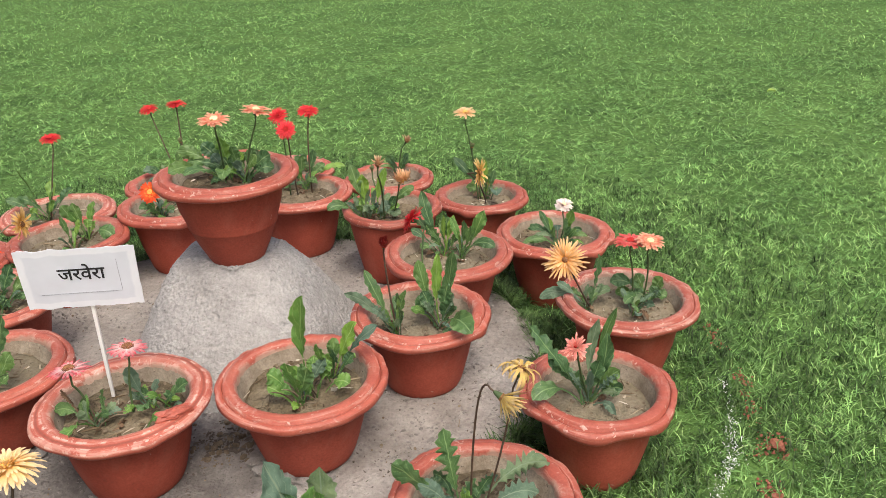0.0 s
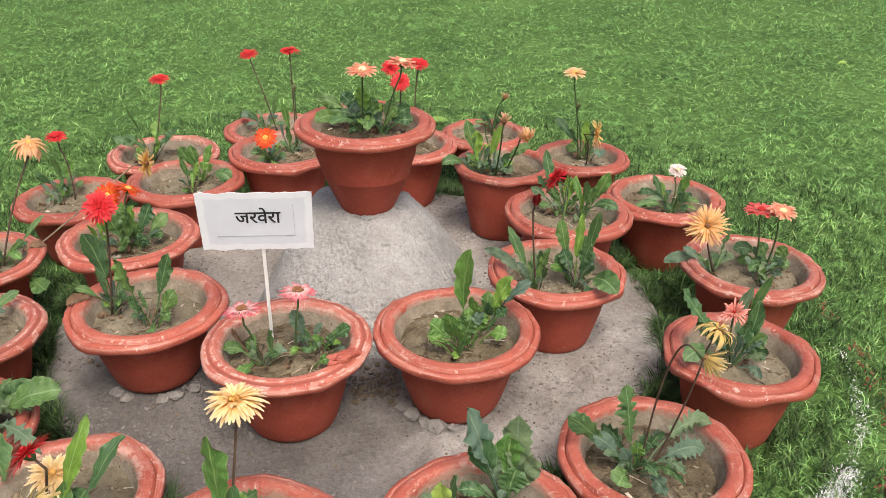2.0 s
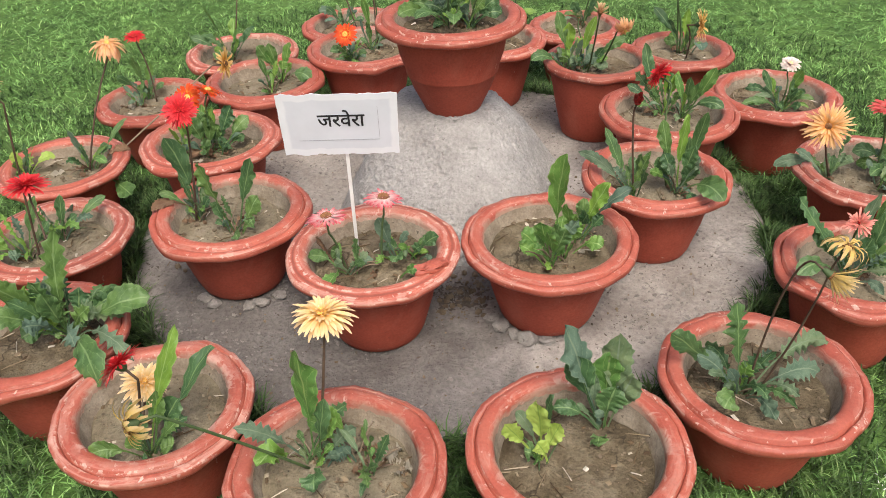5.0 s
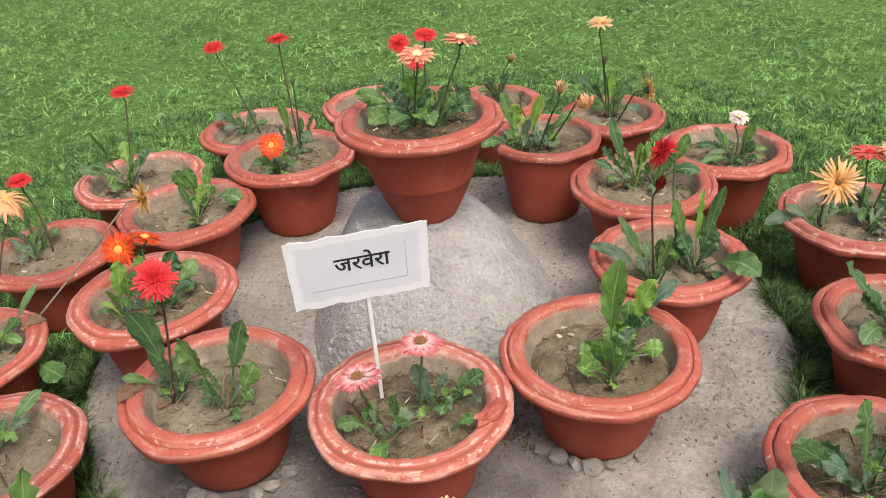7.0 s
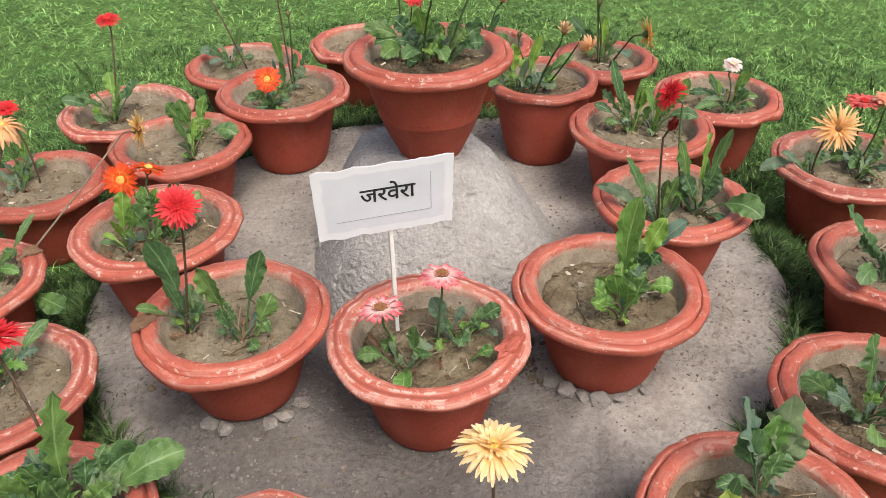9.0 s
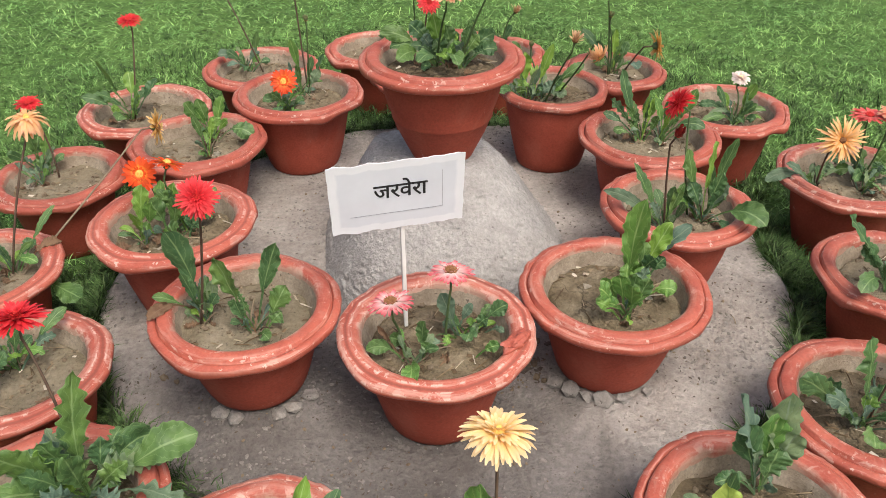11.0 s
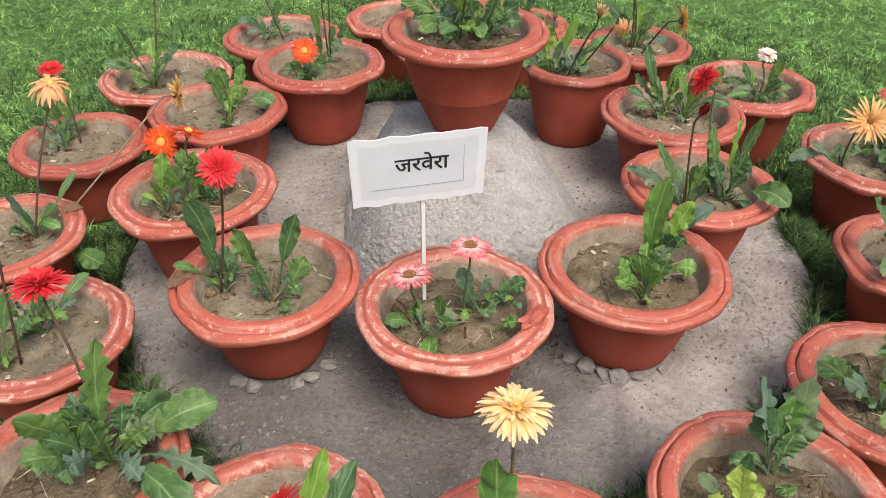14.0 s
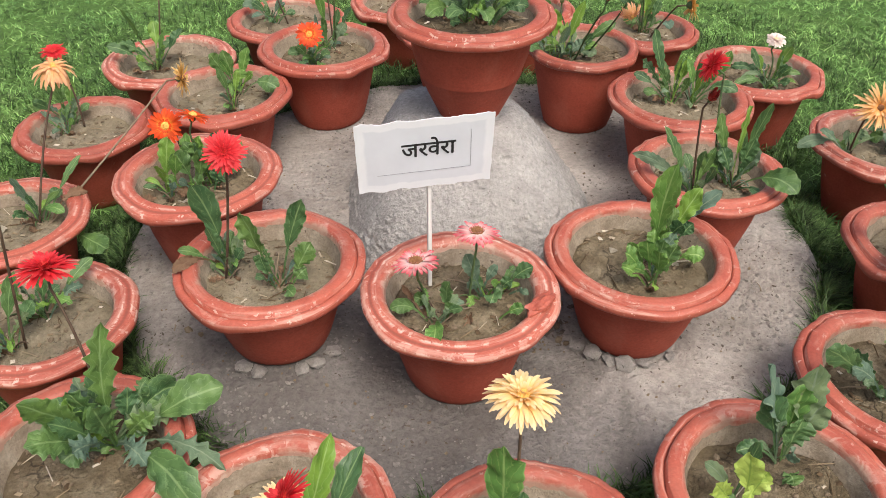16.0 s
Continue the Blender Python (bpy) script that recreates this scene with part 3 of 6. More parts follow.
def mound_point(a, s):
    """A squarish block with sloping sides; s: 0 at the top's middle, 1 at the foot."""
    ca, sa = math.cos(a), math.sin(a)

    def reach(left, right, front, back, corner):
        return 1 / ((abs(ca) / (right if ca > 0 else left)) ** corner + (abs(sa) / (back if sa > 0 else front)) ** corner) ** (1 / corner)

    top, foot = reach(0.172, 0.135, 0.130, 0.165, 4.5), reach(0.335, 0.375, 0.440, 0.330, 3.2)
    if s < 0.4:
        r, z = top * s / 0.4, 0.305 - 0.012 * (s / 0.4) ** 4
    else:
        u = (s - 0.4) / 0.6
        r = top + (foot - top) * u
        z = 0.293 * (1 - u ** 1.22) - 0.012 * u
    x, y = MOUND.x + r * ca, MOUND.y + r * sa
    coarse = max(0.0, min(1.0, 0.32 + 0.7 * s * s + 1.3 * noise.noise((x * 6, y * 6, z * 6 + 4))))
    pit = max(0.0, noise.noise((x * 42, y * 42, z * 42 + 9)) - 0.34) * 0.020
    k = 0.012 * noise.noise((x * 5.5, y * 5.5, z * 5.5)) + 0.0028 * noise.noise((x * 20, y * 20, z * 20)) + coarse * (0.0026 * noise.noise((x * 62, y * 62, z * 62)) + 0.0068 * noise.noise((x * 115, y * 115, z * 115))) - pit
    return Vector((x + k * ca * 0.7, y + k * sa * 0.7, z + k * (0.6 if s > 0.25 else 0.15)))


def build_mound():
    rings, n = 190, 560
    verts, faces = [mound_point(0, 0)], []
    for i in range(1, rings + 1):
        verts += [mound_point(2 * math.pi * k / n, i / rings) for k in range(n)]
    for k in range(n):
        faces.append((0, 1 + k, 1 + (k + 1) % n))
    for i in range(rings - 1):
        for k in range(n):
            a, b = 1 + i * n + k, 1 + i * n + (k + 1) % n
            faces.append((a, a + n, b + n, b))
    p = part("plinth", mesh_of("plinth", verts, faces), PLASTER)
    tagged(p, "rough grey cement mound with a flat top on the pad", "plinth")
    rng = random.Random(77)
    dabs = [(-0.280 + r * math.cos(q), 0.685 + r * math.sin(q), 0.300, rng.uniform(0.004, 0.010)) for q, r in [(rng.uniform(0, 6.28), 0.088 + rng.uniform(-0.004, 0.012)) for _ in range(110)]]
    part("mortar_ring", lumps_mesh("mortar_ring", dabs, rng), PLASTER, p, "crumbly mortar round the pot foot")


build_mound()

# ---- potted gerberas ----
# leaf upper faces are turned mostly towards the camera
CAMERA_SIDE = Vector((-0.10, -0.80, 0.60))


def build_pot(root, R, H, kind, seed, worn, pale, flat):
    rng = random.Random(seed)
    n = 120
    ph = [rng.uniform(0, 6.28) for _ in range(6)]
    lobes = rng.choice((6, 7, 8))
    amp = rng.uniform(0.55, 1.05) if kind != "round" else 0.3
    k = R / 0.207

    def swell(a, f, o):
        return noise.noise((math.cos(a) * f + seed * 1.3, math.sin(a) * f + o, seed * 0.7 + o))

    def wave(a):
        return amp * (0.35 * math.sin(lobes * a + ph[0] + 0.9 * math.sin(a + ph[1])) + 0.9 * swell(a, 1.6, 3.0) + 0.7 * swell(a, 3.6, 8.0))

    def rim_wob(a, i, r, z):
        outer = max(0.0, (r - 0.165 * k) / (0.042 * k))
        lip = 1.0 if z < H - 0.020 else 0.45
        sag = max(0.0, swell(a, 2.1, 15.0) - 0.08) * 0.026
        nz = noise.noise((math.cos(a) * 9 + seed, math.sin(a) * 9, z * 30)) * 0.0022 + noise.noise((math.cos(a) * 26 + seed, math.sin(a) * 26, z * 60)) * 0.0009
        return r + outer * wave(a) * 0.0062 + nz, z + outer * (wave(a + 0.4) * 0.0052 * lip - sag * lip * (1.0 if kind == "plain" else 0.3)) + nz * 0.8

    def body_wob(a, i, r, z):
        return r * (1 + 0.006 * math.sin(2 * a + ph[4]) + 0.006 * noise.noise((2 * math.cos(a), 2 * math.sin(a), z * 14 + seed))), z

    if kind == "straight":
        body = [(0.106, 0), (0.112, 0.004), (0.119, 0.03), (0.133, 0.09), (0.147, 0.16), (0.158, H - 0.06), (0.163, H - 0.03), (0.163, H - 0.012)]
        rim = [(0.158, H - 0.036), (0.170, H - 0.034), (R - 0.002, H - 0.026), (R, H - 0.016), (R - 0.004, H - 0.005), (R - 0.014, H), (0.152, H - 0.002), (0.147, H - 0.012), (0.146, H - 0.022)]
        inner = 0.147
    else:
        b = {"round": (0.080, 0.112, 0.131, 0.149), "plain": (0.110, 0.129, 0.141, 0.152)}[kind]
        hm, ridge = 0.43 * H, 0.0015 if kind == "round" else 0.0006
        ring = [(b[2] * k - 0.004, hm - 0.008), (b[2] * k - ridge, hm - 0.005), (b[2] * k, hm), (b[2] * k - ridge + 0.001, hm + 0.006)] if kind == "round" else [(b[2] * k - 0.001, hm)]
        body = [(b[0] * k - 0.006, 0), (b[0] * k, 0.005), (b[0] * k + 0.007, 0.02), (b[1] * k, 0.26 * H), *ring,
                (b[3] * k - 0.003, 0.62 * H), (b[3] * k + 0.005, 0.78 * H), (b[3] * k + 0.010, H - 0.040), (b[3] * k + 0.010, H - 0.015)]
        rim = [(b[3] * k + 0.003, H - 0.044), (b[3] * k + 0.014, H - 0.041), (R - 0.012, H - 0.035), (R - 0.003, H - 0.031), (R, H - 0.027), (R, H - 0.017), (R - 0.002, H - 0.0125), (R - 0.012, H - 0.0100),
               (R - 0.0155, H - 0.0105), (R - 0.0175, H - 0.0190), (R - 0.0195, H - 0.0180), (R - 0.0215, H - 0.0035), (R - 0.0235, H - 0.0022), (R - 0.034, H), (R - 0.045, H - 0.002), (R - 0.0505, H - 0.006), (R - 0.0535, H - 0.013), (R - 0.055, H - 0.028)]
        inner = R - 0.055
        if flat:
            rim = [(b[3] * k + 0.003, H - 0.040), (b[3] * k + 0.014, H - 0.037), (R - 0.012, H - 0.030), (R - 0.003, H - 0.026), (R, H - 0.021), (R + 0.001, H - 0.014), (R - 0.002, H - 0.009), (R - 0.008, H - 0.0055),
                   (R - 0.013, H - 0.0048), (R - 0.018, H - 0.0040), (R - 0.023, H - 0.0028), (R - 0.029, H - 0.0012), (R - 0.035, H), (R - 0.041, H - 0.0006), (R - 0.046, H - 0.003), (R - 0.0505, H - 0.008), (R - 0.0535, H - 0.015), (R - 0.055, H - 0.028)]
    wallin = [(inner + 0.001, H - 0.020), (inner - 0.006, H - 0.045), (inner - 0.016, H - 0.075)]
    verts, faces = lathe(body, n, body_wob)
    pot = part("pot", mesh_of("pot", verts, faces), CLAY, root, "red-washed terracotta pot body")
    verts, faces = lathe(rim, n, rim_wob, False)
    uvs = [(kk / n, ii / (len(rim) - 1)) for ii in range(len(rim)) for kk in range(n)]
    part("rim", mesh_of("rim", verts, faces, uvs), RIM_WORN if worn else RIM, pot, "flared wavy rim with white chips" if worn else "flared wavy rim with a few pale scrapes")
    verts, faces = lathe(wallin, n, body_wob, False)
    part("inner_wall", mesh_of("inner_wall", verts, faces), MUDWALL, pot, "mud-stained inner wall")
    # soil
    zs, rings, m = H - 0.05, 24, 64
    rs = inner - 0.005

    def soil_z(x, y):
        e = min(1.0, math.hypot(x, y) / rs)
        gap = 0.014 * max(0.0, min(1.0, (e - 0.935) / 0.03)) * max(0.0, min(1.0, 0.55 + 2.2 * noise.noise((x * 11 + seed, y * 11, 5))))
        return zs - gap + 0.0035 * abs(noise.noise((x * 28 + seed, y * 28, 6))) + 0.010 * noise.noise((x * 14 + seed, y * 14, 0)) + 0.004 * noise.noise((x * 45 + seed, y * 45, 3)) - 0.010 * max(0.0, e - 0.75) * 4 * (0.5 + noise.noise((x * 9, y * 9 + seed, 9)))

    verts, faces = [(0, 0, soil_z(0, 0))], []
    for i in range(1, rings + 1):
        for j in range(m):
            a, r = 2 * math.pi * j / m, rs * i / rings
            x, y = r * math.cos(a), r * math.sin(a)
            verts.append((x, y, soil_z(x, y)))
    for j in range(m):
        faces.append((0, 1 + j, 1 + (j + 1) % m))
    for i in range(rings - 1):
        for j in range(m):
            a, b2 = 1 + i * m + j, 1 + i * m + (j + 1) % m
            faces.append((a, a + m, b2 + m, b2))
    soil = part("soil", mesh_of("soil", verts, faces), SOIL_PALE if pale else SOIL, root, "smooth pale dry mud" if pale else "dry cracked brown mud")
    crumbs = []
    for _ in range(rng.randint(60, 95)):
        a, r = rng.uniform(0, 6.28), rs * 0.93 * math.sqrt(rng.random())
        x, y = r * math.cos(a), r * math.sin(a)
        s = rng.choice((0.0015, 0.002, 0.0025, 0.003, 0.0045, 0.007)) * rng.uniform(0.8, 1.3)
        crumbs.append((x, y, soil_z(x, y) + s * 0.3, s))
    tagged(part("grit", lumps_mesh("grit", crumbs, rng), CRUMB, soil), kind="stuff")
    verts, faces = [], []
    for _ in range(rng.randint(22, 40)):
        an, r = rng.uniform(0, 6.28), rs * 0.95 * math.sqrt(rng.random())
        x, y, yaw = r * math.cos(an), r * math.sin(an), rng.uniform(0, 6.28)
        ln, wd = (rng.uniform(0.010, 0.030), 0.0010) if rng.random() < 0.5 else (rng.uniform(0.004, 0.009), rng.uniform(0.002, 0.005))
        u, w = Vector((math.cos(yaw), math.sin(yaw), 0)) * ln, Vector((-math.sin(yaw), math.cos(yaw), 0)) * wd
        c, o = Vector((x, y, soil_z(x, y) + 0.002)), len(verts)
        t1, t2 = Vector((0, 0, rng.uniform(-0.002, 0.004))), Vector((0, 0, 0.0012))
        verts += [c - u - w, c + u * 0.9 - w + t1, c + u + w + t1, c - u * 0.8 + w, c - u * 0.4 + t2 * 2, c + u * 0.4 + t1 + t2 * 2]
        faces += [(o, o + 1, o + 5, o + 4), (o + 1, o + 2, o + 5), (o + 2, o + 3, o + 4, o + 5), (o + 3, o, o + 4)]
    tagged(part("litter", mesh_of("litter", verts, faces, smooth=False), LITTER, soil), kind="stuff")
    return soil_z


def build_leaf(root, soil_z, zs, spec, rng):
    bx, by, tx, ty, tz, w, kind = spec
    base = Vector((bx / 1000, by / 1000, 0))
    base.z = soil_z(base.x, base.y) - 0.004
    tip = Vector((tx / 1000, ty / 1000, tz / 1000 + zs))
    width = w / 1000 * 1.12
    chord = tip - base
    flat = tz < 12
    rise = 0.0 if flat else max(0.0, 0.35 * math.hypot(chord.x, chord.y) - 0.1 * chord.z) + 0.012
    if not flat and tz < 75 and chord.z < 0.6 * chord.length:
        rise = 0.5 * chord.length
    out = Vector((rng.uniform(-1, 1), rng.uniform(-1, 1), 0)) * 0.10 * chord.length
    ctrl = base + chord * 0.5 + Vector((0, 0, rise)) + out
    nl, nw = 16, 8
    pts = bezier(base, ctrl, tip, nl)
    hint = (CAMERA_SIDE + Vector((rng.uniform(-0.5, 0.5), rng.uniform(-0.3, 0.3), rng.uniform(-0.25, 0.45)))).normalized()
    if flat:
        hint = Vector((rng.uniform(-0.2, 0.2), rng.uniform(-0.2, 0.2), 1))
    lobed, dead = "l" in kind, "d" in kind
    stalk = rng.uniform(0.34, 0.48) if not lobed else rng.uniform(0.28, 0.38)
    verts, faces, uvs = [], [], []
    ph, fold, curl = rng.uniform(0, 6.28), rng.uniform(0.12, 0.38), rng.uniform(-0.4, 0.15)
    n_lobes = rng.choice((5, 6, 7)) if lobed else rng.choice((6, 7, 8))
    depth = rng.uniform(0.75, 0.95) if lobed else rng.uniform(0.18, 0.42)
    low, high = rng.uniform(0.60, 0.90), rng.uniform(1.7, 2.8)
    twist, blunt = rng.uniform(-0.5, 0.5), rng.uniform(0.68, 0.95)
    rows = 60
    for i in range(rows + 1):
        s = i / rows
        f = s * nl
        j = min(nl - 1, int(f))
        p = pts[j].lerp(pts[j + 1], f - j)
        t = (pts[j + 1] - pts[j]).normalized()
        side = t.cross(hint)
        side = side.normalized() if side.length > 0.05 else Vector((1, 0, 0))
        nrm = side.cross(t).normalized()
        c, sn = math.cos(twist * s), math.sin(twist * s)
        side, nrm = side * c + nrm * sn, nrm * c - side * sn
        if s < stalk:
            half = 0.0017 + 0.0008 * (s / stalk)
        else:
            u = (s - stalk) / (1 - stalk)
            shape = u ** low * max(0.0, 1 - u ** high) ** blunt * (1.48 + 0.2 * low)
            half = max(0.0012, width * 0.54 * shape)
        for q in range(nw + 1):
            x = 2 * q / nw - 1
            crinkle = 0.0 if s < stalk else width * (0.20 * noise.noise((u * n_lobes * 0.9, 3 if x > 0 else -3, ph)) * x * x + 0.05 * noise.noise((s * 7, x * 1.5, ph)))
            lift = fold * abs(x) * half * 0.9 + (curl * x * x * half if s > stalk else 0) + (0.006 * rng.uniform(-1, 1) * abs(x) if dead and s > stalk else 0)
            skew = 1.0
            if s > stalk:
                lf = u * n_lobes + ph + (0.35 if x > 0 else 0)
                fr = lf % 1.0
                tooth = (fr / 0.68 if fr < 0.68 else (1 - fr) / 0.32) ** (1.6 if lobed else 1.0)
                irr = 0.7 + 0.6 * noise.noise((math.floor(lf) * 1.7, 5 if x > 0 else -5, ph * 3))
                skew = max(0.12, 1 - depth * (1 - tooth) * irr * (1 - (0.25 if lobed else 0.55) * u)) + 0.10 * noise.noise((s * 6, 9 if x > 0 else -9, ph * 3))
            verts.append(p + side * (half * x * skew) + nrm * (lift + crinkle))
            uvs.append((q / nw, s))
    for i in range(rows):
        for q in range(nw):
            a = i * (nw + 1) + q
            faces.append((a, a + 1, a + nw + 2, a + nw + 1))
    mat = LEAF["p" if "p" in kind else "d" if dead else "g" if "g" in kind else "Y" if "Y" in kind else "y" if "y" in kind else "o"]
    words = {"p": "bleached dead leaf", "d": "dry brown leaf", "g": "dusty grey-green leaf", "Y": "yellowing leaf", "y": "light green leaf", "o": ""}
    name = "leaf"
    key = [kk for kk, vv in LEAF.items() if vv == mat][0]
    part(name, mesh_of(name, verts, faces, uvs), mat, root, words[key])


def petal_ring(verts, faces, uvs, n, r0, length, width, lift, droop, rng, tipw=0.5, jitter=0.06, z0=0.0):
    """Strap petals round the z axis; lift: angle at the root, droop: how far it bends down along its length."""
    rows = 5
    for k in range(n):
        a = 2 * math.pi * (k + rng.uniform(-0.3, 0.3)) / n
        ln = length * (1 + rng.uniform(-jitter, jitter) * 2)
        ang, d = lift + rng.uniform(-jitter, jitter) * 2, droop + rng.uniform(-0.15, 0.15)
        ca, sa = math.cos(a), math.sin(a)
        r, z = r0, z0
        o = len(verts)
        for i in range(rows + 1):
            s = i / rows
            w = width * (0.45 + 1.2 * s * (1 - 0.55 * s)) * (1 if i < rows else tipw)
            for q, x in enumerate((-1, 0, 1)):
                off = w * 0.5 * x
                cup = 0.12 * w * abs(x)
                verts.append(Vector((r * ca - off * sa, r * sa + off * ca, z + cup)))
                uvs.append((q / 2, s))
            th = ang - d * s
            r += ln / rows * math.cos(th)
            z += ln / rows * math.sin(th)
        for i in range(rows):
            for q in range(2):
                b = o + i * 3 + q
                faces.append((b, b + 1, b + 4, b + 3))


def build_flower(root, soil_base, head, face, diam, style, rng, stem_mat=None, bend=0.25, thick=0.0027, arch=0.0):
    head, face = Vector(head), Vector(face).normalized()
    R = diam / 2
    # stem
    base = Vector(soil_base)
    join = head - face * (0.012 if style not in ("bud",) else 0.008)
    mid = base.lerp(join, 0.5) + Vector((rng.uniform(-1, 1) * 0.02, rng.uniform(-1, 1) * 0.02, 0)) + Vector((0, 0, bend * (join - base).length * 0.25))
    if arch:
        mid = base.lerp(join, 0.22) + Vector((0, 0, arch * (join.z - base.z)))
    pts = bezier(base, mid, join - face * (0.03 if not arch else 0.01), 12) + [join]
    v, f = tube(pts, [thick * (1.15 - 0.25 * i / len(pts)) for i in range(len(pts))])
    part("flower_stem", mesh_of("flower_stem", v, f), stem_mat or STEM, root)
    verts, faces, uvs = [], [], []
    col, heart, hr = {
        "red": ("red", "red", 0.26), "red_single": ("red", "red", 0.30), "orange": ("orange", "yellow", 0.22), "salmon": ("salmon", "cream", 0.26), "pink": ("pink", "brown", 0.30),
        "rose": ("rose", "red", 0.25), "coral": ("coral", "red", 0.1), "peach": ("peach", "yellow", 0.22), "amber": ("amber", "yellow", 0.16), "dry_amber": ("gold", "brown", 0.2), "spider": ("tan", "brown", 0.12), "white": ("white", "cream", 0.2),
        "wilted": ("dry", "brown", 0.35), "wilted_peach": ("apricot", "yellow", 0.1), "shuttle": ("dry", "brown", 0.3), "curled": ("dry", "brown", 0.3), "brown_bud": ("brown", "brown", 0.4), "maroon_bud": ("maroon", "red", 0.4), "bud": ("green", "brown", 0.5),
    }[style]
    if style == "wilted_peach":
        petal_ring(verts, faces, uvs, 30, R * 0.18, R * 0.98, R * 0.15, -0.45, 1.0, rng, 0.4, 0.14)
        petal_ring(verts, faces, uvs, 28, R * 0.16, R * 0.85, R * 0.14, -0.15, 1.3, rng, 0.4, 0.15)
        petal_ring(verts, faces, uvs, 24, R * 0.12, R * 0.62, R * 0.12, 0.3, 1.5, rng, 0.4, 0.2)
        petal_ring(verts, faces, uvs, 18, R * 0.06, R * 0.42, R * 0.11, 0.7, 1.4, rng, 0.4, 0.2)
    elif style == "dry_amber":
        petal_ring(verts, faces, uvs, 26, R * 0.2, R * 0.80, R * 0.19, 0.05, 0.3, rng, 0.5, 0.14)
        petal_ring(verts, faces, uvs, 24, R * 0.18, R * 0.72, R * 0.18, 0.35, 0.4, rng, 0.5, 0.16, 0.001)
        petal_ring(verts, faces, uvs, 22, R * 0.16, R * 0.30, R * 0.08, 0.8, 0.4, rng, 0.4, 0.2, 0.002)
    elif style == "shuttle":
        petal_ring(verts, faces, uvs, 24, R * 0.12, R * 1.7, R * 0.17, 0.82, 0.1, rng, 0.5, 0.12)
        petal_ring(verts, faces, uvs, 18, R * 0.10, R * 1.5, R * 0.16, 1.05, 0.25, rng, 0.5, 0.16)
        petal_ring(verts, faces, uvs, 14, R * 0.08, R * 1.35, R * 0.15, 1.2, -0.9, rng, 0.5, 0.2)
    elif style == "curled":
        petal_ring(verts, faces, uvs, 20, R * 0.14, R * 1.35, R * 0.2, 0.35, 2.6, rng, 0.4, 0.22)
        petal_ring(verts, faces, uvs, 16, R * 0.12, R * 1.1, R * 0.18, 0.8, 2.9, rng, 0.4, 0.28)
        petal_ring(verts, faces, uvs, 10, R * 0.08, R * 0.8, R * 0.16, 1.2, 2.4, rng, 0.4, 0.28)
    elif style in ("wilted",):
        petal_ring(verts, faces, uvs, 20, R * 0.16, R * 1.0, R * 0.2, 0.1, 1.7, rng, 0.4, 0.2)
        petal_ring(verts, faces, uvs, 16, R * 0.14, R * 0.85, R * 0.18, 0.5, 1.9, rng, 0.4, 0.25)
    elif style == "brown_bud":
        petal_ring(verts, faces, uvs, 18, R * 0.22, R * 0.9, R * 0.26, 1.0, 0.1, rng, 0.4, 0.25)
        petal_ring(verts, faces, uvs, 16, R * 0.16, R * 1.0, R * 0.24, 1.25, 0.3, rng, 0.4, 0.25)
        petal_ring(verts, faces, uvs, 12, R * 0.08, R * 0.95, R * 0.22, 1.45, 0.4, rng, 0.4, 0.25)
    elif style in ("maroon_bud", "bud"):
        petal_ring(verts, faces, uvs, 14, R * 0.35, R * 1.1, R * 0.42, 1.15, -0.5, rng, 0.4, 0.15)
        petal_ring(verts, faces, uvs, 10, R * 0.2, R * 1.2, R * 0.36, 1.35, -0.3, rng, 0.4, 0.15)
    elif style == "spider":
        petal_ring(verts, faces, uvs, 40, R * 0.2, R * 0.82, R * 0.092, 0.05, 0.6, rng, 0.3, 0.16)
        petal_ring(verts, faces, uvs, 38, R * 0.16, R * 0.72, R * 0.088, 0.4, 0.6, rng, 0.3, 0.18)
        petal_ring(verts, faces, uvs, 26, R * 0.12, R * 0.5, R * 0.085, 0.85, 0.6, rng, 0.3, 0.18)
    elif style == "coral":
        petal_ring(verts, faces, uvs, 22, R * 0.2, R * 0.85, R * 0.16, 0.3, 0.4, rng, 0.25, 0.16)
        petal_ring(verts, faces, uvs, 18, R * 0.15, R * 0.75, R * 0.14, 0.75, 0.3, rng, 0.25, 0.16)
        petal_ring(verts, faces, uvs, 14, R * 0.08, R * 0.62, R * 0.13, 1.15, 0.2, rng, 0.3, 0.16)
        petal_ring(verts, faces, uvs, 9, R * 0.04, R * 0.5, R * 0.12, 1.4, 0.1, rng, 0.3, 0.16)
    elif style == "white":
        for ring, (ln, lf) in enumerate(((0.74, 0.0), (0.72, 0.4), (0.6, 0.8), (0.48, 1.15))):
            petal_ring(verts, faces, uvs, 28 - 4 * ring, R * 0.2, R * ln, R * 0.22, lf, 0.6, rng, 0.7, 0.08)
    elif style == "pink":
        petal_ring(verts, faces, uvs, 30, R * 0.22, R * 0.80, R * 0.15, 0.0, 0.25, rng, 0.4, 0.06)
        petal_ring(verts, faces, uvs, 28, R * 0.20, R * 0.66, R * 0.14, 0.12, 0.25, rng, 0.4, 0.08, 0.001)
        petal_ring(verts, faces, uvs, 24, R * 0.20, R * 0.2, R * 0.08, 0.7, 0.4, rng, 0.4, 0.12, 0.002)
    elif style in ("red", "amber"):
        dr = 0.75 if style == "amber" else 0.3
        petal_ring(verts, faces, uvs, 38, R * 0.2, R * 0.84, R * 0.13, 0.0, dr, rng, 0.35, 0.09)
        petal_ring(verts, faces, uvs, 36, R * 0.18, R * 0.74, R * 0.12, 0.22, dr, rng, 0.35, 0.1, 0.001)
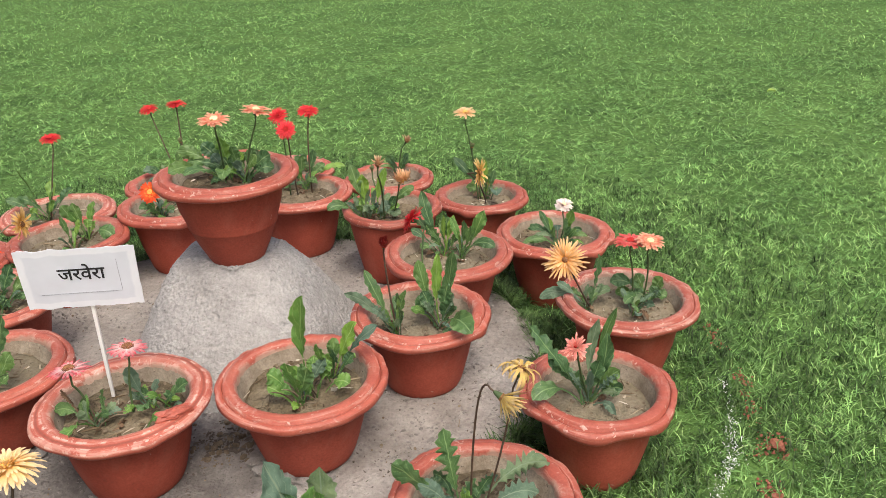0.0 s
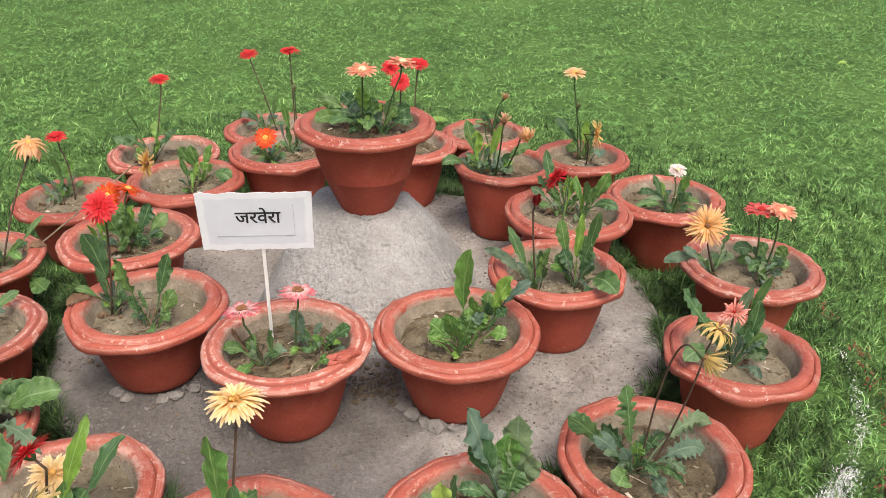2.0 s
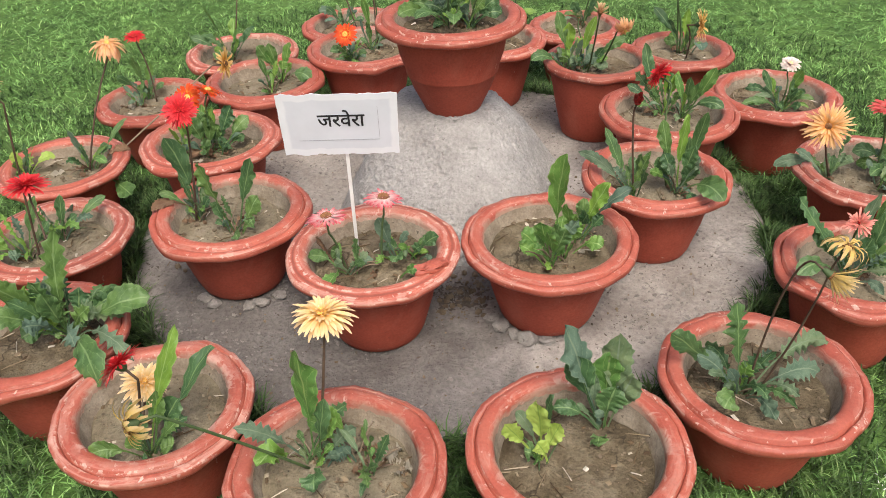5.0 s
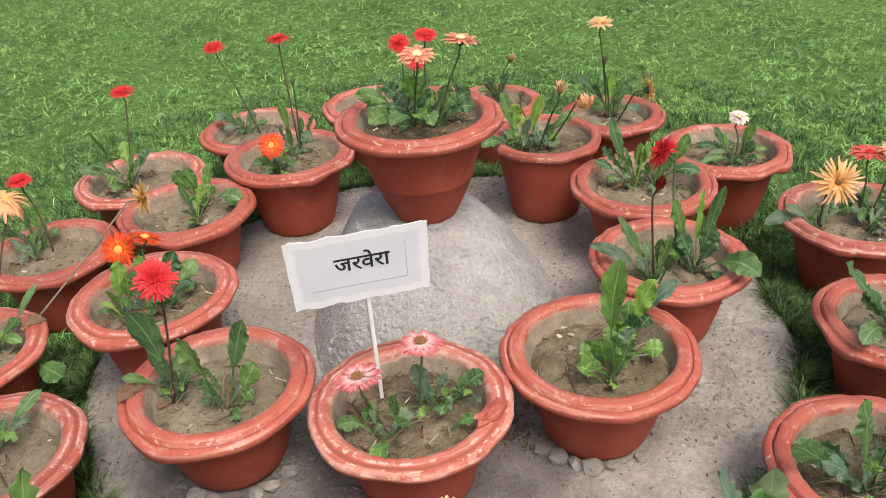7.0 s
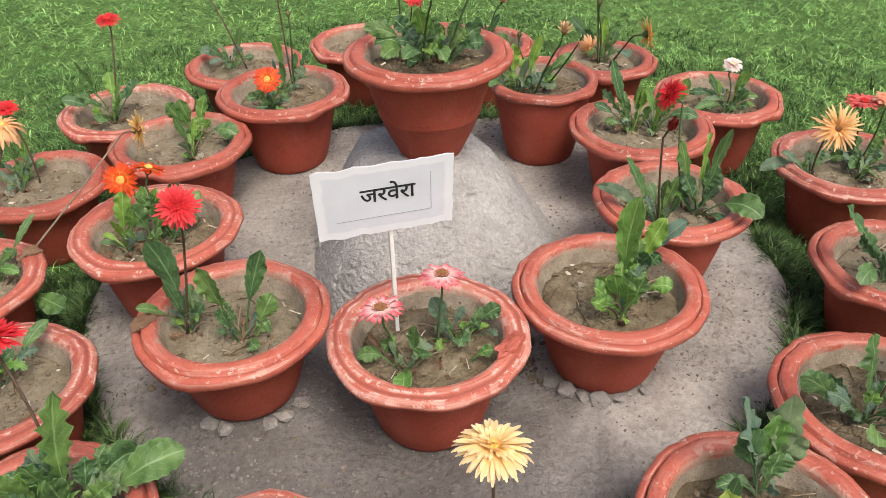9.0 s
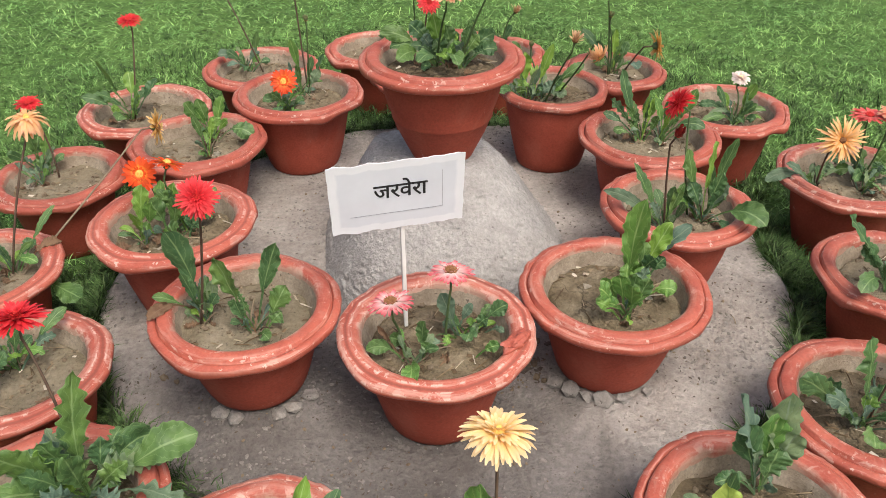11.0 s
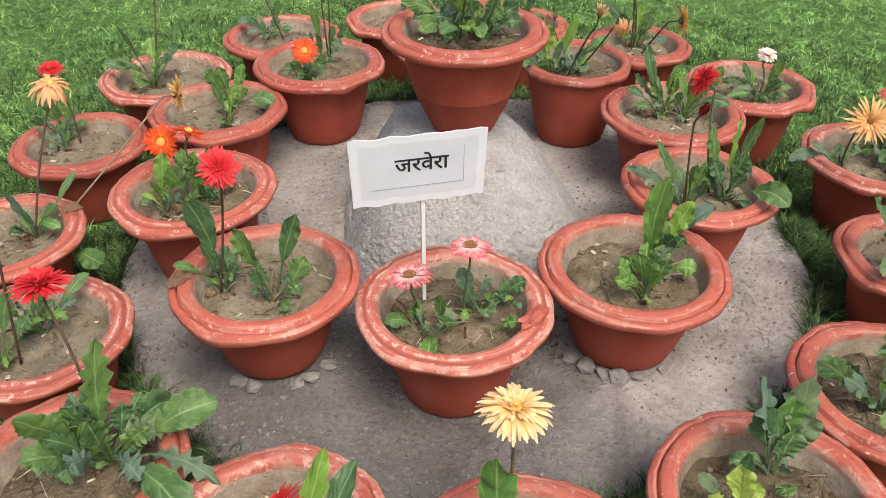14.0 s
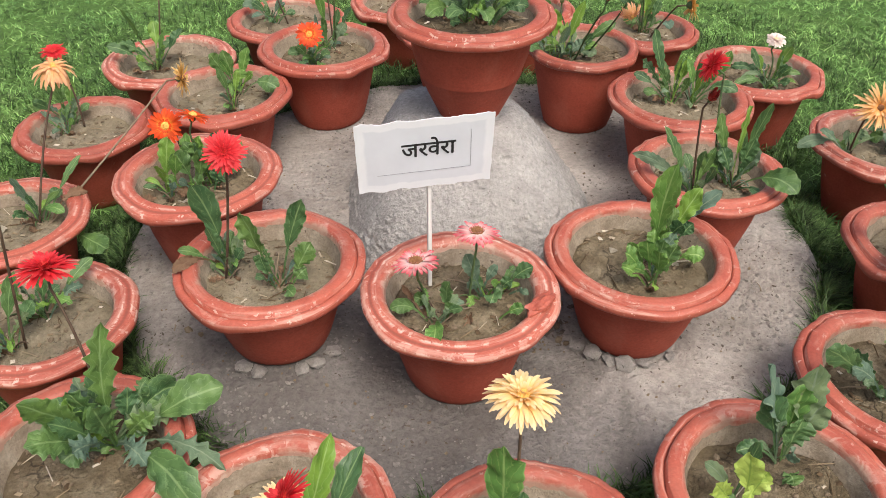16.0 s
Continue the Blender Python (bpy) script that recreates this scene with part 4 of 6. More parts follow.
        petal_ring(verts, faces, uvs, 32, R * 0.16, R * 0.56, R * 0.11, 0.5, dr, rng, 0.35, 0.12, 0.002)
        petal_ring(verts, faces, uvs, 26, R * 0.12, R * 0.38, R * 0.09, 0.85, 0.4, rng, 0.4, 0.12, 0.003)
        petal_ring(verts, faces, uvs, 20, R * 0.05, R * 0.26, R * 0.07, 1.15, 0.3, rng, 0.4, 0.14, 0.004)
    elif style == "red_single":
        petal_ring(verts, faces, uvs, 36, R * 0.2, R * 0.82, R * 0.14, 0.05, 0.45, rng, 0.4, 0.07)
        petal_ring(verts, faces, uvs, 32, R * 0.18, R * 0.70, R * 0.13, 0.28, 0.45, rng, 0.4, 0.08, 0.001)
        petal_ring(verts, faces, uvs, 24, R * 0.16, R * 0.42, R * 0.11, 0.6, 0.5, rng, 0.4, 0.1, 0.002)
    else:
        petal_ring(verts, faces, uvs, 24, R * 0.2, R * 0.82, R * 0.21, 0.08, 0.35, rng, 0.45, 0.07)
        petal_ring(verts, faces, uvs, 22, R * 0.18, R * 0.72, R * 0.19, 0.25, 0.35, rng, 0.45, 0.08, 0.001)
        petal_ring(verts, faces, uvs, 22, R * 0.18, R * (0.42 if style == "peach" else 0.24), R * 0.12, 0.6, 0.5, rng, 0.4, 0.12, 0.002)
    turn = face.to_track_quat("Z", "Y").to_matrix()
    flower = part("flower", mesh_of("flower", [turn @ p + head for p in verts], faces, uvs), PETAL[col], root, {
        "red": "full bright red bloom", "red_single": "flat red bloom", "orange": "orange bloom with a yellow heart", "salmon": "salmon bloom with cream streaks", "pink": "pink bloom with white petal roots",
        "rose": "rose-red bloom", "coral": "small half-open coral bloom", "peach": "pale peach bloom", "amber": "amber double bloom", "spider": "amber bloom with thin spidery petals", "white": "small white pompon bloom", "wilted": "withered yellow bloom",
        "dry_amber": "drying amber bloom on a bent stem", "shuttle": "withered yellow bloom closed to a cone", "curled": "withered yellow bloom with curled-in petals", "wilted_peach": "drooping faded peach bloom", "brown_bud": "brown withered bud", "maroon_bud": "dark red bud", "bud": "closed bud"}[style])
    # heart: a dome of tiny knobs
    verts, faces = [], []
    n = 40
    for k in range(n):
        rr, a = R * hr * math.sqrt((k + 0.5) / n), k * 2.39996
        s = R * 0.055
        c = Vector((rr * math.cos(a), rr * math.sin(a), 0.003 + R * 0.14 * (1 - (rr / (R * hr + 1e-6)) ** 2) + rng.uniform(0, 0.001)))
        o = len(verts)
        for q in range(5):
            verts.append(turn @ (c + Vector((s * math.cos(q * 1.2566), s * math.sin(q * 1.2566), -s))) + head)
        verts.append(turn @ (c + Vector((0, 0, s * 1.2))) + head)
        faces += [(o + q, o + (q + 1) % 5, o + 5) for q in range(5)]
    v, f = lathe([(R * hr * 1.05, 0.0), (R * hr * 0.9, R * 0.08), (R * hr * 0.5, R * 0.13), (0.0005, R * 0.145)], 14)
    o = len(verts)
    verts += [turn @ Vector(p) + head for p in v]
    faces += [tuple(o + i for i in g) for g in f]
    part("flower_heart", mesh_of("flower_heart", verts, faces), HEART[heart], flower)
    # calyx: green cup under the petals
    v, f = lathe([(0.003, -0.016), (R * 0.16, -0.012), (R * 0.24, -0.004), (R * 0.26, 0.0)], 12)
    part("calyx", mesh_of("calyx", [turn @ Vector(p) + head for p in v], f), STEM, flower)


def potted(x, y, zr, R, floor, label, leaves, flowers=(), kind="plain", group="potted gerberas round the mound", bush=None, fallen=(), worn=False, pale=False, flat=False, sprouts=(7, 11)):
    """zr: height of the rim. flowers: (base x, y in the pot, head place in the world, facing, diameter, style, options)."""
    H = zr - floor
    seed = int(abs(x * 733 + y * 391)) + 1
    rng = random.Random(seed)
    root = new("potted_gerbera")
    root.location = (x, y, floor)
    root.empty_display_size = 0.1
    soil_z = build_pot(root, R, H, kind, seed, worn, pale, flat)
    for spec in leaves:
        build_leaf(root, soil_z, H - 0.05, spec, rng)
    # small low leaves and dry stubs round each crown
    crowns, dusty = [], sum("g" in s[6] for s in leaves) > 3
    for bx, by, *_ in leaves:
        if all(math.hypot(bx - cx, by - cy) > 35 for cx, cy in crowns):
            crowns.append((bx, by))
    for cx, cy in crowns[:3]:
        for _ in range(rng.randint(*sprouts)):
            an, ln = rng.uniform(0, 6.28), rng.uniform(30, 90)
            reach = ln * rng.uniform(0.5, 0.95)
            tx, ty = cx + reach * math.cos(an), cy + reach * math.sin(an)
            d = math.hypot(tx, ty)
            if d > 135:
                tx, ty = tx * 135 / d, ty * 135 / d
            sort = rng.choice(("o", "o", "y", "g", "g", "d", "d")) if not dusty else rng.choice(("g", "g", "g", "o", "d"))
            high = rng.uniform(14, 75) if sort != "d" else rng.uniform(5, 16)
            build_leaf(root, soil_z, H - 0.05, (cx + rng.uniform(-12, 12), cy + rng.uniform(-12, 12), tx, ty, high, rng.uniform(9, 24), sort), rng)
    # fuller growth: count, reach, height and width ranges, sorts of leaf
    if bush:
        count, r0, r1, h0, h1, w0, w1, sorts = bush
        for i in range(count):
            cx, cy = crowns[i % min(len(crowns), 3)]
            an, reach = 2.4 * i + rng.uniform(-0.5, 0.5), rng.uniform(r0, r1)
            high = h0 + (h1 - h0) * (1 - (reach - r0) / (r1 - r0 + 1)) * rng.uniform(0.75, 1.1)
            build_leaf(root, soil_z, H - 0.05, (cx + rng.uniform(-15, 15), cy + rng.uniform(-15, 15), cx + reach * math.cos(an), cy + reach * math.sin(an), high, rng.uniform(w0, w1), rng.choice(sorts)), rng)
    for spec in fallen:
        build_leaf(root, soil_z, H - 0.05, spec, rng)
    for cx, cy in crowns[:3]:
        for _ in range(rng.randint(3, 6)):
            an, ln = rng.uniform(0, 6.28), rng.uniform(0.03, 0.10)
            x0, y0 = cx / 1000 + rng.uniform(-0.012, 0.012), cy / 1000 + rng.uniform(-0.012, 0.012)
            p0 = Vector((x0, y0, soil_z(x0, y0) - 0.003))
            up = rng.uniform(0.1, 0.95)
            p2 = p0 + Vector((math.cos(an) * ln * (1 - up * 0.5), math.sin(an) * ln * (1 - up * 0.5), 0.008 + ln * up * 0.8))
            if math.hypot(p2.x, p2.y) > 0.13:
                continue
            v, f = tube(bezier(p0, p0.lerp(p2, 0.5) + Vector((0, 0, 0.3 * ln)), p2, 6), [0.0019] * 5 + [0.0015, 0.0009], 5)
            part("dry_stalk", mesh_of("dry_stalk", v, f), rng.choice((STEM, STEM_DRY, STEM_DRY, STEM_DARK)), root, "thin leafless stalk")
    for bx, by, head, face, diam, style, *opt in flowers:
        o = opt[0] if opt else {}
        local = Vector(head) - Vector((x, y, floor))
        build_flower(root, (bx, by, soil_z(bx, by) - 0.003), local, face, diam, style, rng, **o)
    return tagged(root, label, "potted plant", group)


DARK, DRY = {"stem_mat": STEM_DARK}, {"stem_mat": STEM_DRY}
INNER, OUTER = -0.002, -0.074
TOP = "potted gerbera on the mound"

potted(-0.280, 0.685, 0.588, 0.215, 0.297, "terracotta pot of leafy salmon-flowered gerbera on the cement mound", [
    (-8, 34, -156, 42, 95, 58, 'o'), (-12, 20, -124, -131, 80, 50, 'o'), (-9, 27, -131, 33, 53, 58, 'o'),
    (3, 39, -80, 44, 112, 60, 'o'), (11, 29, -18, 31, 140, 48, 'y'), (13, 28, -14, 30, 74, 54, 'o'),
    (-6, 10, -77, -144, 80, 46, 'o'), (54, 17, 139, 10, 88, 52, 'o'), (51, 18, 116, 12, 66, 50, 'o'),
    (43, 28, 15, 30, 110, 46, 'o'), (1, 24, -56, 27, 43, 60, 'o'), (15, 12, 24, -122, 55, 50, 'o'),
    (56, 8, 145, 1, 46, 48, 'o'), (47, 34, 80, 32, 102, 36, 'o'), (-2, 17, -53, 20, 11, 58, 'o'),
    (0, 48, -50, 50, 94, 56, 'o'),
], [
    (-0.01, 0.02, (-0.274, 0.625, 0.753), (0.05, -0.15, 1), 0.09, "salmon"),
    (0.05, 0.02, (-0.163, 0.672, 0.766), (0.15, 0.05, 1), 0.092, "salmon"),
], "round", group=TOP, bush=(13, 30, 90, 45, 105, 30, 42, ("g", "y", "g", "o")), fallen=((40, -60, 70, -30, 8, 22, "d"),))
potted(-0.387, -0.006, 0.253, 0.209, 0.009, "broken-rimmed terracotta pot with two pink gerberas and a sign", [
    (-53, -49, -71, -174, 30, 44, 'y'), (-71, -47, -148, -41, 35, 38, 'o'), (-56, -20, -98, -16, 41, 36, 'o'),
    (-32, -28, -26, -29, 87, 34, 'o'), (-32, -46, -17, -47, 39, 28, 'o'), (55, 18, 14, 25, 114, 36, 'g'),
    (94, 33, 158, 21, 72, 38, 'o'), (79, 16, 57, -51, 40, 46, 'o'), (75, 26, 24, 35, 36, 34, 'o'),
    (87, 24, 115, 19, 41, 32, 'o'), (-73, -41, -122, -38, 93, 14, 'd'), (74, -57, 123, -72, 40, 26, 'y'),
    (-8, -48, 19, -67, 6, 40, 'd'),
], [
    (-0.06, -0.03, (-0.480, -0.039, 0.349), (-0.08, 0.16, 1), 0.093, "pink"),
    (0.02, 0.0, (-0.353, 0.006, 0.380), (0.02, 0.14, 1), 0.093, "pink"),
], bush=(9, 25, 70, 20, 80, 16, 28, ("yl", "yl", "gl")), worn=True, flat=True, sprouts=(3, 5))
potted(0.031, 0.086, 0.254, 0.214, 0.018, "terracotta pot of crinkled green gerbera leaves without flowers", [
    (27, -32, 29, -31, 281, 52, 'y'), (6, -63, -66, -74, 96, 50, 'y'), (6, -63, -22, -67, 121, 42, 'y'),
    (8, -63, 21, -61, 113, 40, 'o'), (11, -64, -44, -72, 51, 36, 'y'), (60, 46, 63, 47, 73, 40, 'y'),
    (62, 47, 76, 48, 121, 40, 'o'), (68, 48, 134, 55, 162, 48, 'y'), (71, 49, 188, 61, 145, 40, 'g'),
    (55, -13, 124, -44, 45, 44, 'y'), (11, -64, 36, -61, 56, 34, 'y'), (52, 37, 33, 35, 110, 36, 'y'),
    (6, -73, -2, -114, 20, 24, 'y'), (74, 50, 117, 54, 76, 36, 'y'),
], bush=(11, 35, 85, 45, 125, 32, 46, ("y", "g", "o", "y", "y")), fallen=((-30, -80, 10, -95, 7, 18, "d"), (60, 20, 85, -20, 7, 18, "p"), (-70, 30, -40, 55, 7, 24, "p")), sprouts=(1, 2))
potted(-0.785, 0.114, 0.266, 0.205, 0.044, "terracotta pot of green gerbera with one tall red flower", [
    (-92, 8, -132, -1, 243, 52, 'o'), (17, -33, -37, -42, 199, 62, 'o'), (22, -14, 84, -5, 197, 46, 'o'),
    (35, -35, 94, -27, 104, 48, 'o'), (38, -45, 79, -39, 43, 44, 'o'), (-104, 29, -191, 9, 74, 22, 'o'),
    (-95, 8, -120, 2, 135, 30, 'o'), (-89, 1, -55, 9, 69, 26, 'o'), (12, -42, -12, -46, 89, 34, 'o'),
    (24, -53, 53, -99, 20, 30, 'o'), (-108, 51, -200, -30, 45, 26, 'd'),
], [
    (-0.10, 0.0, (-0.829, 0.056, 0.561), (0.12, -0.75, 0.6), 0.079, "red", DARK),
], bush=(7, 30, 90, 40, 120, 22, 34, ("o", "ol", "g")), pale=True, sprouts=(4, 6))
potted(-0.993, 0.506, 0.261, 0.208, INNER, "terracotta pot of dark leafy gerbera with two orange flowers", [
    (-9, -16, -42, -36, 122, 50, 'o'), (5, -13, 12, -9, 140, 52, 'o'), (18, 2, 70, 33, 136, 54, 'o'),
    (32, 5, 111, 52, 95, 48, 'o'), (0, -34, 9, -78, 60, 50, 'o'), (37, -27, 61, -12, 44, 50, 'o'),
    (43, -5, 98, 28, 41, 46, 'o'), (-28, -20, -69, -45, 40, 44, 'y'), (9, -12, 36, 4, 87, 50, 'o'),
    (-74, -49, -138, -62, 10, 40, 'd'),
], [
    (-0.02, 0.0, (-1.058, 0.550, 0.364), (-0.1, -0.85, 0.5), 0.085, "orange"),
    (0.02, 0.02, (-0.985, 0.538, 0.394), (0.3, 0.25, 0.9), 0.085, "orange"),
], bush=(9, 30, 80, 80, 165, 32, 46, ("o", "y", "yl")), fallen=((-65, -60, 0, -75, 8, 26, "p"),), flat=True)
potted(0.307, 0.415, 0.254, 0.200, 0.014, "terracotta pot of gerbera with a red flower and a maroon bud", [
    (-69, -75, -212, -9, 101, 36, 'g'), (-61, -69, -149, -28, 185, 34, 'o'), (-60, -75, -54, -77, 137, 30, 'o'),
    (52, -33, -2, -5, 201, 40, 'o'), (55, -34, 57, -34, 231, 40, 'y'), (59, -34, 97, -55, 248, 34, 'o'),
    (61, -35, 82, -46, 150, 42, 'o'), (61, -40, 146, -184, 70, 58, 'o'), (58, -40, 93, -58, 99, 52, 'o'),
    (47, -37, -4, -10, 94, 40, 'o'), (-63, -79, -103, -61, 86, 24, 'o'), (50, -46, 9, -25, 116, 40, 'o'),
    (61, -49, 90, -141, 20, 38, 'o'), (-59, -85, -106, -130, 15, 30, 'g'),
], [
    (-0.06, -0.07, (0.226, 0.316, 0.494), (0.1, -0.5, 0.8), 0.041, "maroon_bud", DARK),
    (0.03, 0.0, (0.289, 0.478, 0.500), (-0.80, 0.08, 0.58), 0.088, "red"),
], bush=(8, 30, 95, 60, 160, 20, 34, ("o", "g", "gl")), pale=True)
potted(0.374, 0.824, 0.254, 0.214, INNER, "terracotta pot of green gerbera leaves without flowers", [
    (-12, 40, -86, 70, 225, 40, 'o'), (-15, 41, -109, 79, 128, 46, 'l'), (-21, 34, -127, 77, 83, 34, 'o'),
    (-6, 39, -5, 38, 145, 40, 'o'), (46, 15, 119, -17, 186, 46, 'y'), (43, 16, 55, 10, 143, 38, 'o'),
    (40, 16, 90, -6, 129, 40, 'o'), (-13, 28, -57, 47, 67, 40, 'l'), (-6, 27, 25, 14, 91, 34, 'o'),
    (34, 10, 154, -42, 67, 36, 'o'), (-32, 25, -97, 51, 32, 30, 'o'),
], bush=(8, 30, 95, 60, 160, 20, 34, ("o", "y", "ol")), pale=True)
potted(0.160, 1.169, 0.276, 0.181, INNER, "straight-sided terracotta pot of dusty gerbera with withered flowers", [
    (-89, -6, -104, -4, 168, 46, 'y'), (-98, -4, -144, 4, 204, 44, 'o'), (-105, -11, -227, -79, 60, 44, 'o'),
    (-60, -5, -14, -14, 196, 36, 'y'), (-51, -7, 87, -36, 130, 40, 'o'), (-95, -14, -143, -5, 78, 46, 'g'),
    (-73, -20, -1, -34, 58, 46, 'g'), (-84, -26, -74, -28, 44, 42, 'g'), (-46, -27, 35, -44, 28, 40, 'g'),
    (-111, -19, -118, -18, 55, 40, 'o'), (-35, -21, 18, -32, 94, 36, 'o'),
], [
    (-0.03, -0.02, (0.147, 0.930, 0.508), (0.1, -0.3, 1), 0.046, "brown_bud"),
    (0.0, 0.0, (0.227, 0.931, 0.455), (0.2, -0.6, -0.5), 0.07, "wilted_peach"),
    (-0.06, 0.03, (0.088, 1.220, 0.394), (0, 0, 1), 0.026, "bud"),
], "straight", bush=(12, 25, 95, 50, 150, 16, 28, ("g", "o", "y")))
potted(-0.231, 1.405, 0.258, 0.207, INNER, "terracotta pot of gerbera with three red flowers behind the mound", [
    (-6, 120, 167, 159, 84, 44, 'y'), (-14, 119, -41, 113, 91, 44, 'o'), (-10, 120, 83, 141, 104, 40, 'o'),
    (-5, 120, -93, 100, 23, 44, 'o'), (-14, 119, -2, 122, 148, 40, 'o'), (-14, 119, 44, 132, 167, 40, 'o'),
], [
    (-0.02, 0.05, (-0.239, 1.320, 0.523), (0.05, -0.75, 0.6), 0.075, "red_single", DARK),
    (0.03, 0.09, (-0.187, 1.496, 0.547), (0.1, -0.3, 1), 0.085, "red_single", DARK),
    (-0.05, 0.05, (-0.284, 1.400, 0.555), (-0.1, -0.5, 0.8), 0.075, "red"),
], bush=(6, 30, 90, 40, 140, 20, 32, ("o", "y")))
potted(-0.689, 1.277, 0.266, 0.219, INNER, "terracotta pot of gerbera with one orange flower and tall leaves", [
    (8, 66, -13, 65, 201, 30, 'y'), (16, 65, 54, 67, 137, 28, 'o'), (23, 63, 97, 67, 142, 28, 'o'),
    (31, 51, 78, 54, 93, 40, 'g'), (3, 58, 1, 58, 114, 26, 'o'), (-33, -70, -113, -77, 45, 36, 'o'),
    (-35, -74, -79, -179, 30, 38, 'o'), (-28, -71, 22, -67, 40, 36, 'o'), (-37, -65, -85, -69, 68, 34, 'o'),
    (-24, -76, -2, -155, 20, 32, 'y'), (-31, -66, -43, -67, 53, 30, 'o'),
], [
    (-0.05, -0.01, (-0.724, 1.148, 0.347), (0.0, -0.8, 0.6), 0.082, "orange"),
    (0.03, 0.07, (-0.677, 1.420, 0.604), (0.0, 0.0, 1), 0.080, "red_single", DARK),
    (0.035, 0.075, (-0.642, 1.310, 0.485), (0, 0, 1), 0.026, "bud"),
], bush=(8, 25, 80, 20, 140, 14, 26, ("o", "y", "g")))
potted(-0.994, 1.009, 0.241, 0.209, INNER, "terracotta pot of a small gerbera with broad leaves", [
    (37, 62, -26, 50, 141, 46, 'o'), (39, 69, 9, 63, 146, 42, 'o'), (43, 68, 86, 76, 147, 38, 'y'),
    (47, 60, 55, 61, 86, 40, 'y'), (51, 51, 171, -5, 45, 56, 'o'), (38, 46, 0, 39, 56, 30, 'o'),
    (29, -33, 58, -118, 8, 44, 'dp'),
], bush=(5, 30, 90, 40, 140, 24, 36, ("y", "o")), fallen=((25, -65, 70, -35, 8, 30, "p"), (-40, -70, -80, -50, 6, 20, "d")), pale=True)
potted(0.106, -0.504, 0.183, 0.212, OUTER, "terracotta pot of green gerbera and a yellowing seedling", [
    (46, 96, -37, 87, 255, 76, 'g'), (46, 93, -16, 86, 188, 68, 'o'), (52, 97, 62, 98, 233, 78, 'g'),
    (55, 95, 49, 94, 185, 66, 'y'), (58, 93, 97, 96, 138, 70, 'g'), (51, 91, 66, 92, 107, 60, 'o'),
    (41, 64, 35, 15, 25, 44, 'o'), (43, 86, -51, 76, 52, 40, 'o'), (-70, -10, -137, -25, 105, 44, 'Y'),
    (-70, -9, -82, -6, 150, 48, 'Y'), (-68, -11, -35, -2, 95, 40, 'Y'), (-74, -14, -100, -20, 32, 36, 'o'),
    (-55, -12, -77, -16, 54, 36, 'Y'),
], bush=(5, 30, 80, 60, 150, 26, 40, ("o", "g")), sprouts=(2, 4))
potted(-0.338, -0.594, 0.179, 0.207, OUTER, "terracotta pot of gerbera with one amber flower and withered stems", [
    (-54, 35, -54, 35, 283, 62, 'y'), (-60, 26, -131, -47, 70, 60, 'y'), (-38, 23, -16, 38, 167, 40, 'o'),
    (-37, 32, 26, 71, 63, 52, 'lg'), (-71, 39, -169, -26, 142, 46, 'lg'), (-28, 26, 9, 49, 19, 44, 'lg'),
    (30, 52, 110, 77, 8, 60, 'dp'), (56, 20, 137, 35, 6, 56, 'dp'), (-35, 16, -22, -68, 40, 50, 'o'),
], [
    (-0.045, 0.03, (-0.355, -0.499, 0.446), (0.02, 0.02, 1), 0.112, "amber", DARK),
    (-0.06, 0.02, (-0.594, -0.762, 0.420), (-0.75, -0.35, -0.15), 0.075, "wilted", {"stem_mat": STEM, "bend": 0.35}),
], bush=(6, 40, 110, 50, 190, 26, 40, ("ol", "y")), pale=True)
potted(-0.743, -0.486, 0.181, 0.201, OUTER, "terracotta pot of gerbera with a red and a cream flower", [
    (26, -92, 106, -14, 269, 44, 'y'), (33, -90, 147, 20, 192, 48, 'o'), (41, -88, 88, -43, 108, 52, 'o'),
    (32, -90, 60, -64, 146, 42, 'o'), (27, -102, -64, -141, 40, 40, 'o'), (41, -98, 80, -94, 30, 50, 'o'),
    (31, -99, 34, -96, 122, 40, 'o'), (34, -100, 11, -122, 77, 36, 'o'),
], [
    (0.0, -0.08, (-0.702, -0.598, 0.386), (-0.62, 0.1, 0.62), 0.088, "red", DARK),
    (0.02, -0.08, (-0.718, -0.524, 0.270), (0.25, -0.2, 0.9), 0.092, "amber", DARK),
], bush=(4, 50, 100, 40, 120, 24, 40, ("o", "ol")), worn=True, pale=True, sprouts=(3, 5))
potted(-1.105, -0.303, 0.182, 0.200, OUTER, "terracotta pot of large gerbera leaves with one tall red flower", [
    (55, 36, 84, 65, 284, 66, 'l'), (51, 33, -34, -53, 222, 56, 'o'), (51, 28, -44, -67, 137, 70, 'l'),
    (62, 35, 258, 66, 110, 66, 'o'), (53, 19, -20, -28, 45, 52, 'o'), (64, 14, 232, -150, 42, 76, 'o'),
    (62, 35, 91, 64, 125, 50, 'o'), (48, 32, 15, -1, 171, 60, 'yl'), (59, 30, 51, 21, 127, 62, 'l'),
    (68, 32, 268, -72, 45, 60, 'gl'), (51, 23, -10, -38, 159, 50, 'l'), (45, 26, 23, 5, 82, 56, 'y'),
], [
    (0.05, 0.04, (-1.124, -0.144, 0.464), (0.02, 0.10, 1), 0.098, "red", DARK),
], bush=(19, 40, 165, 30, 190, 36, 60, ("ol", "ol", "gl", "gl", "o", "gl")))
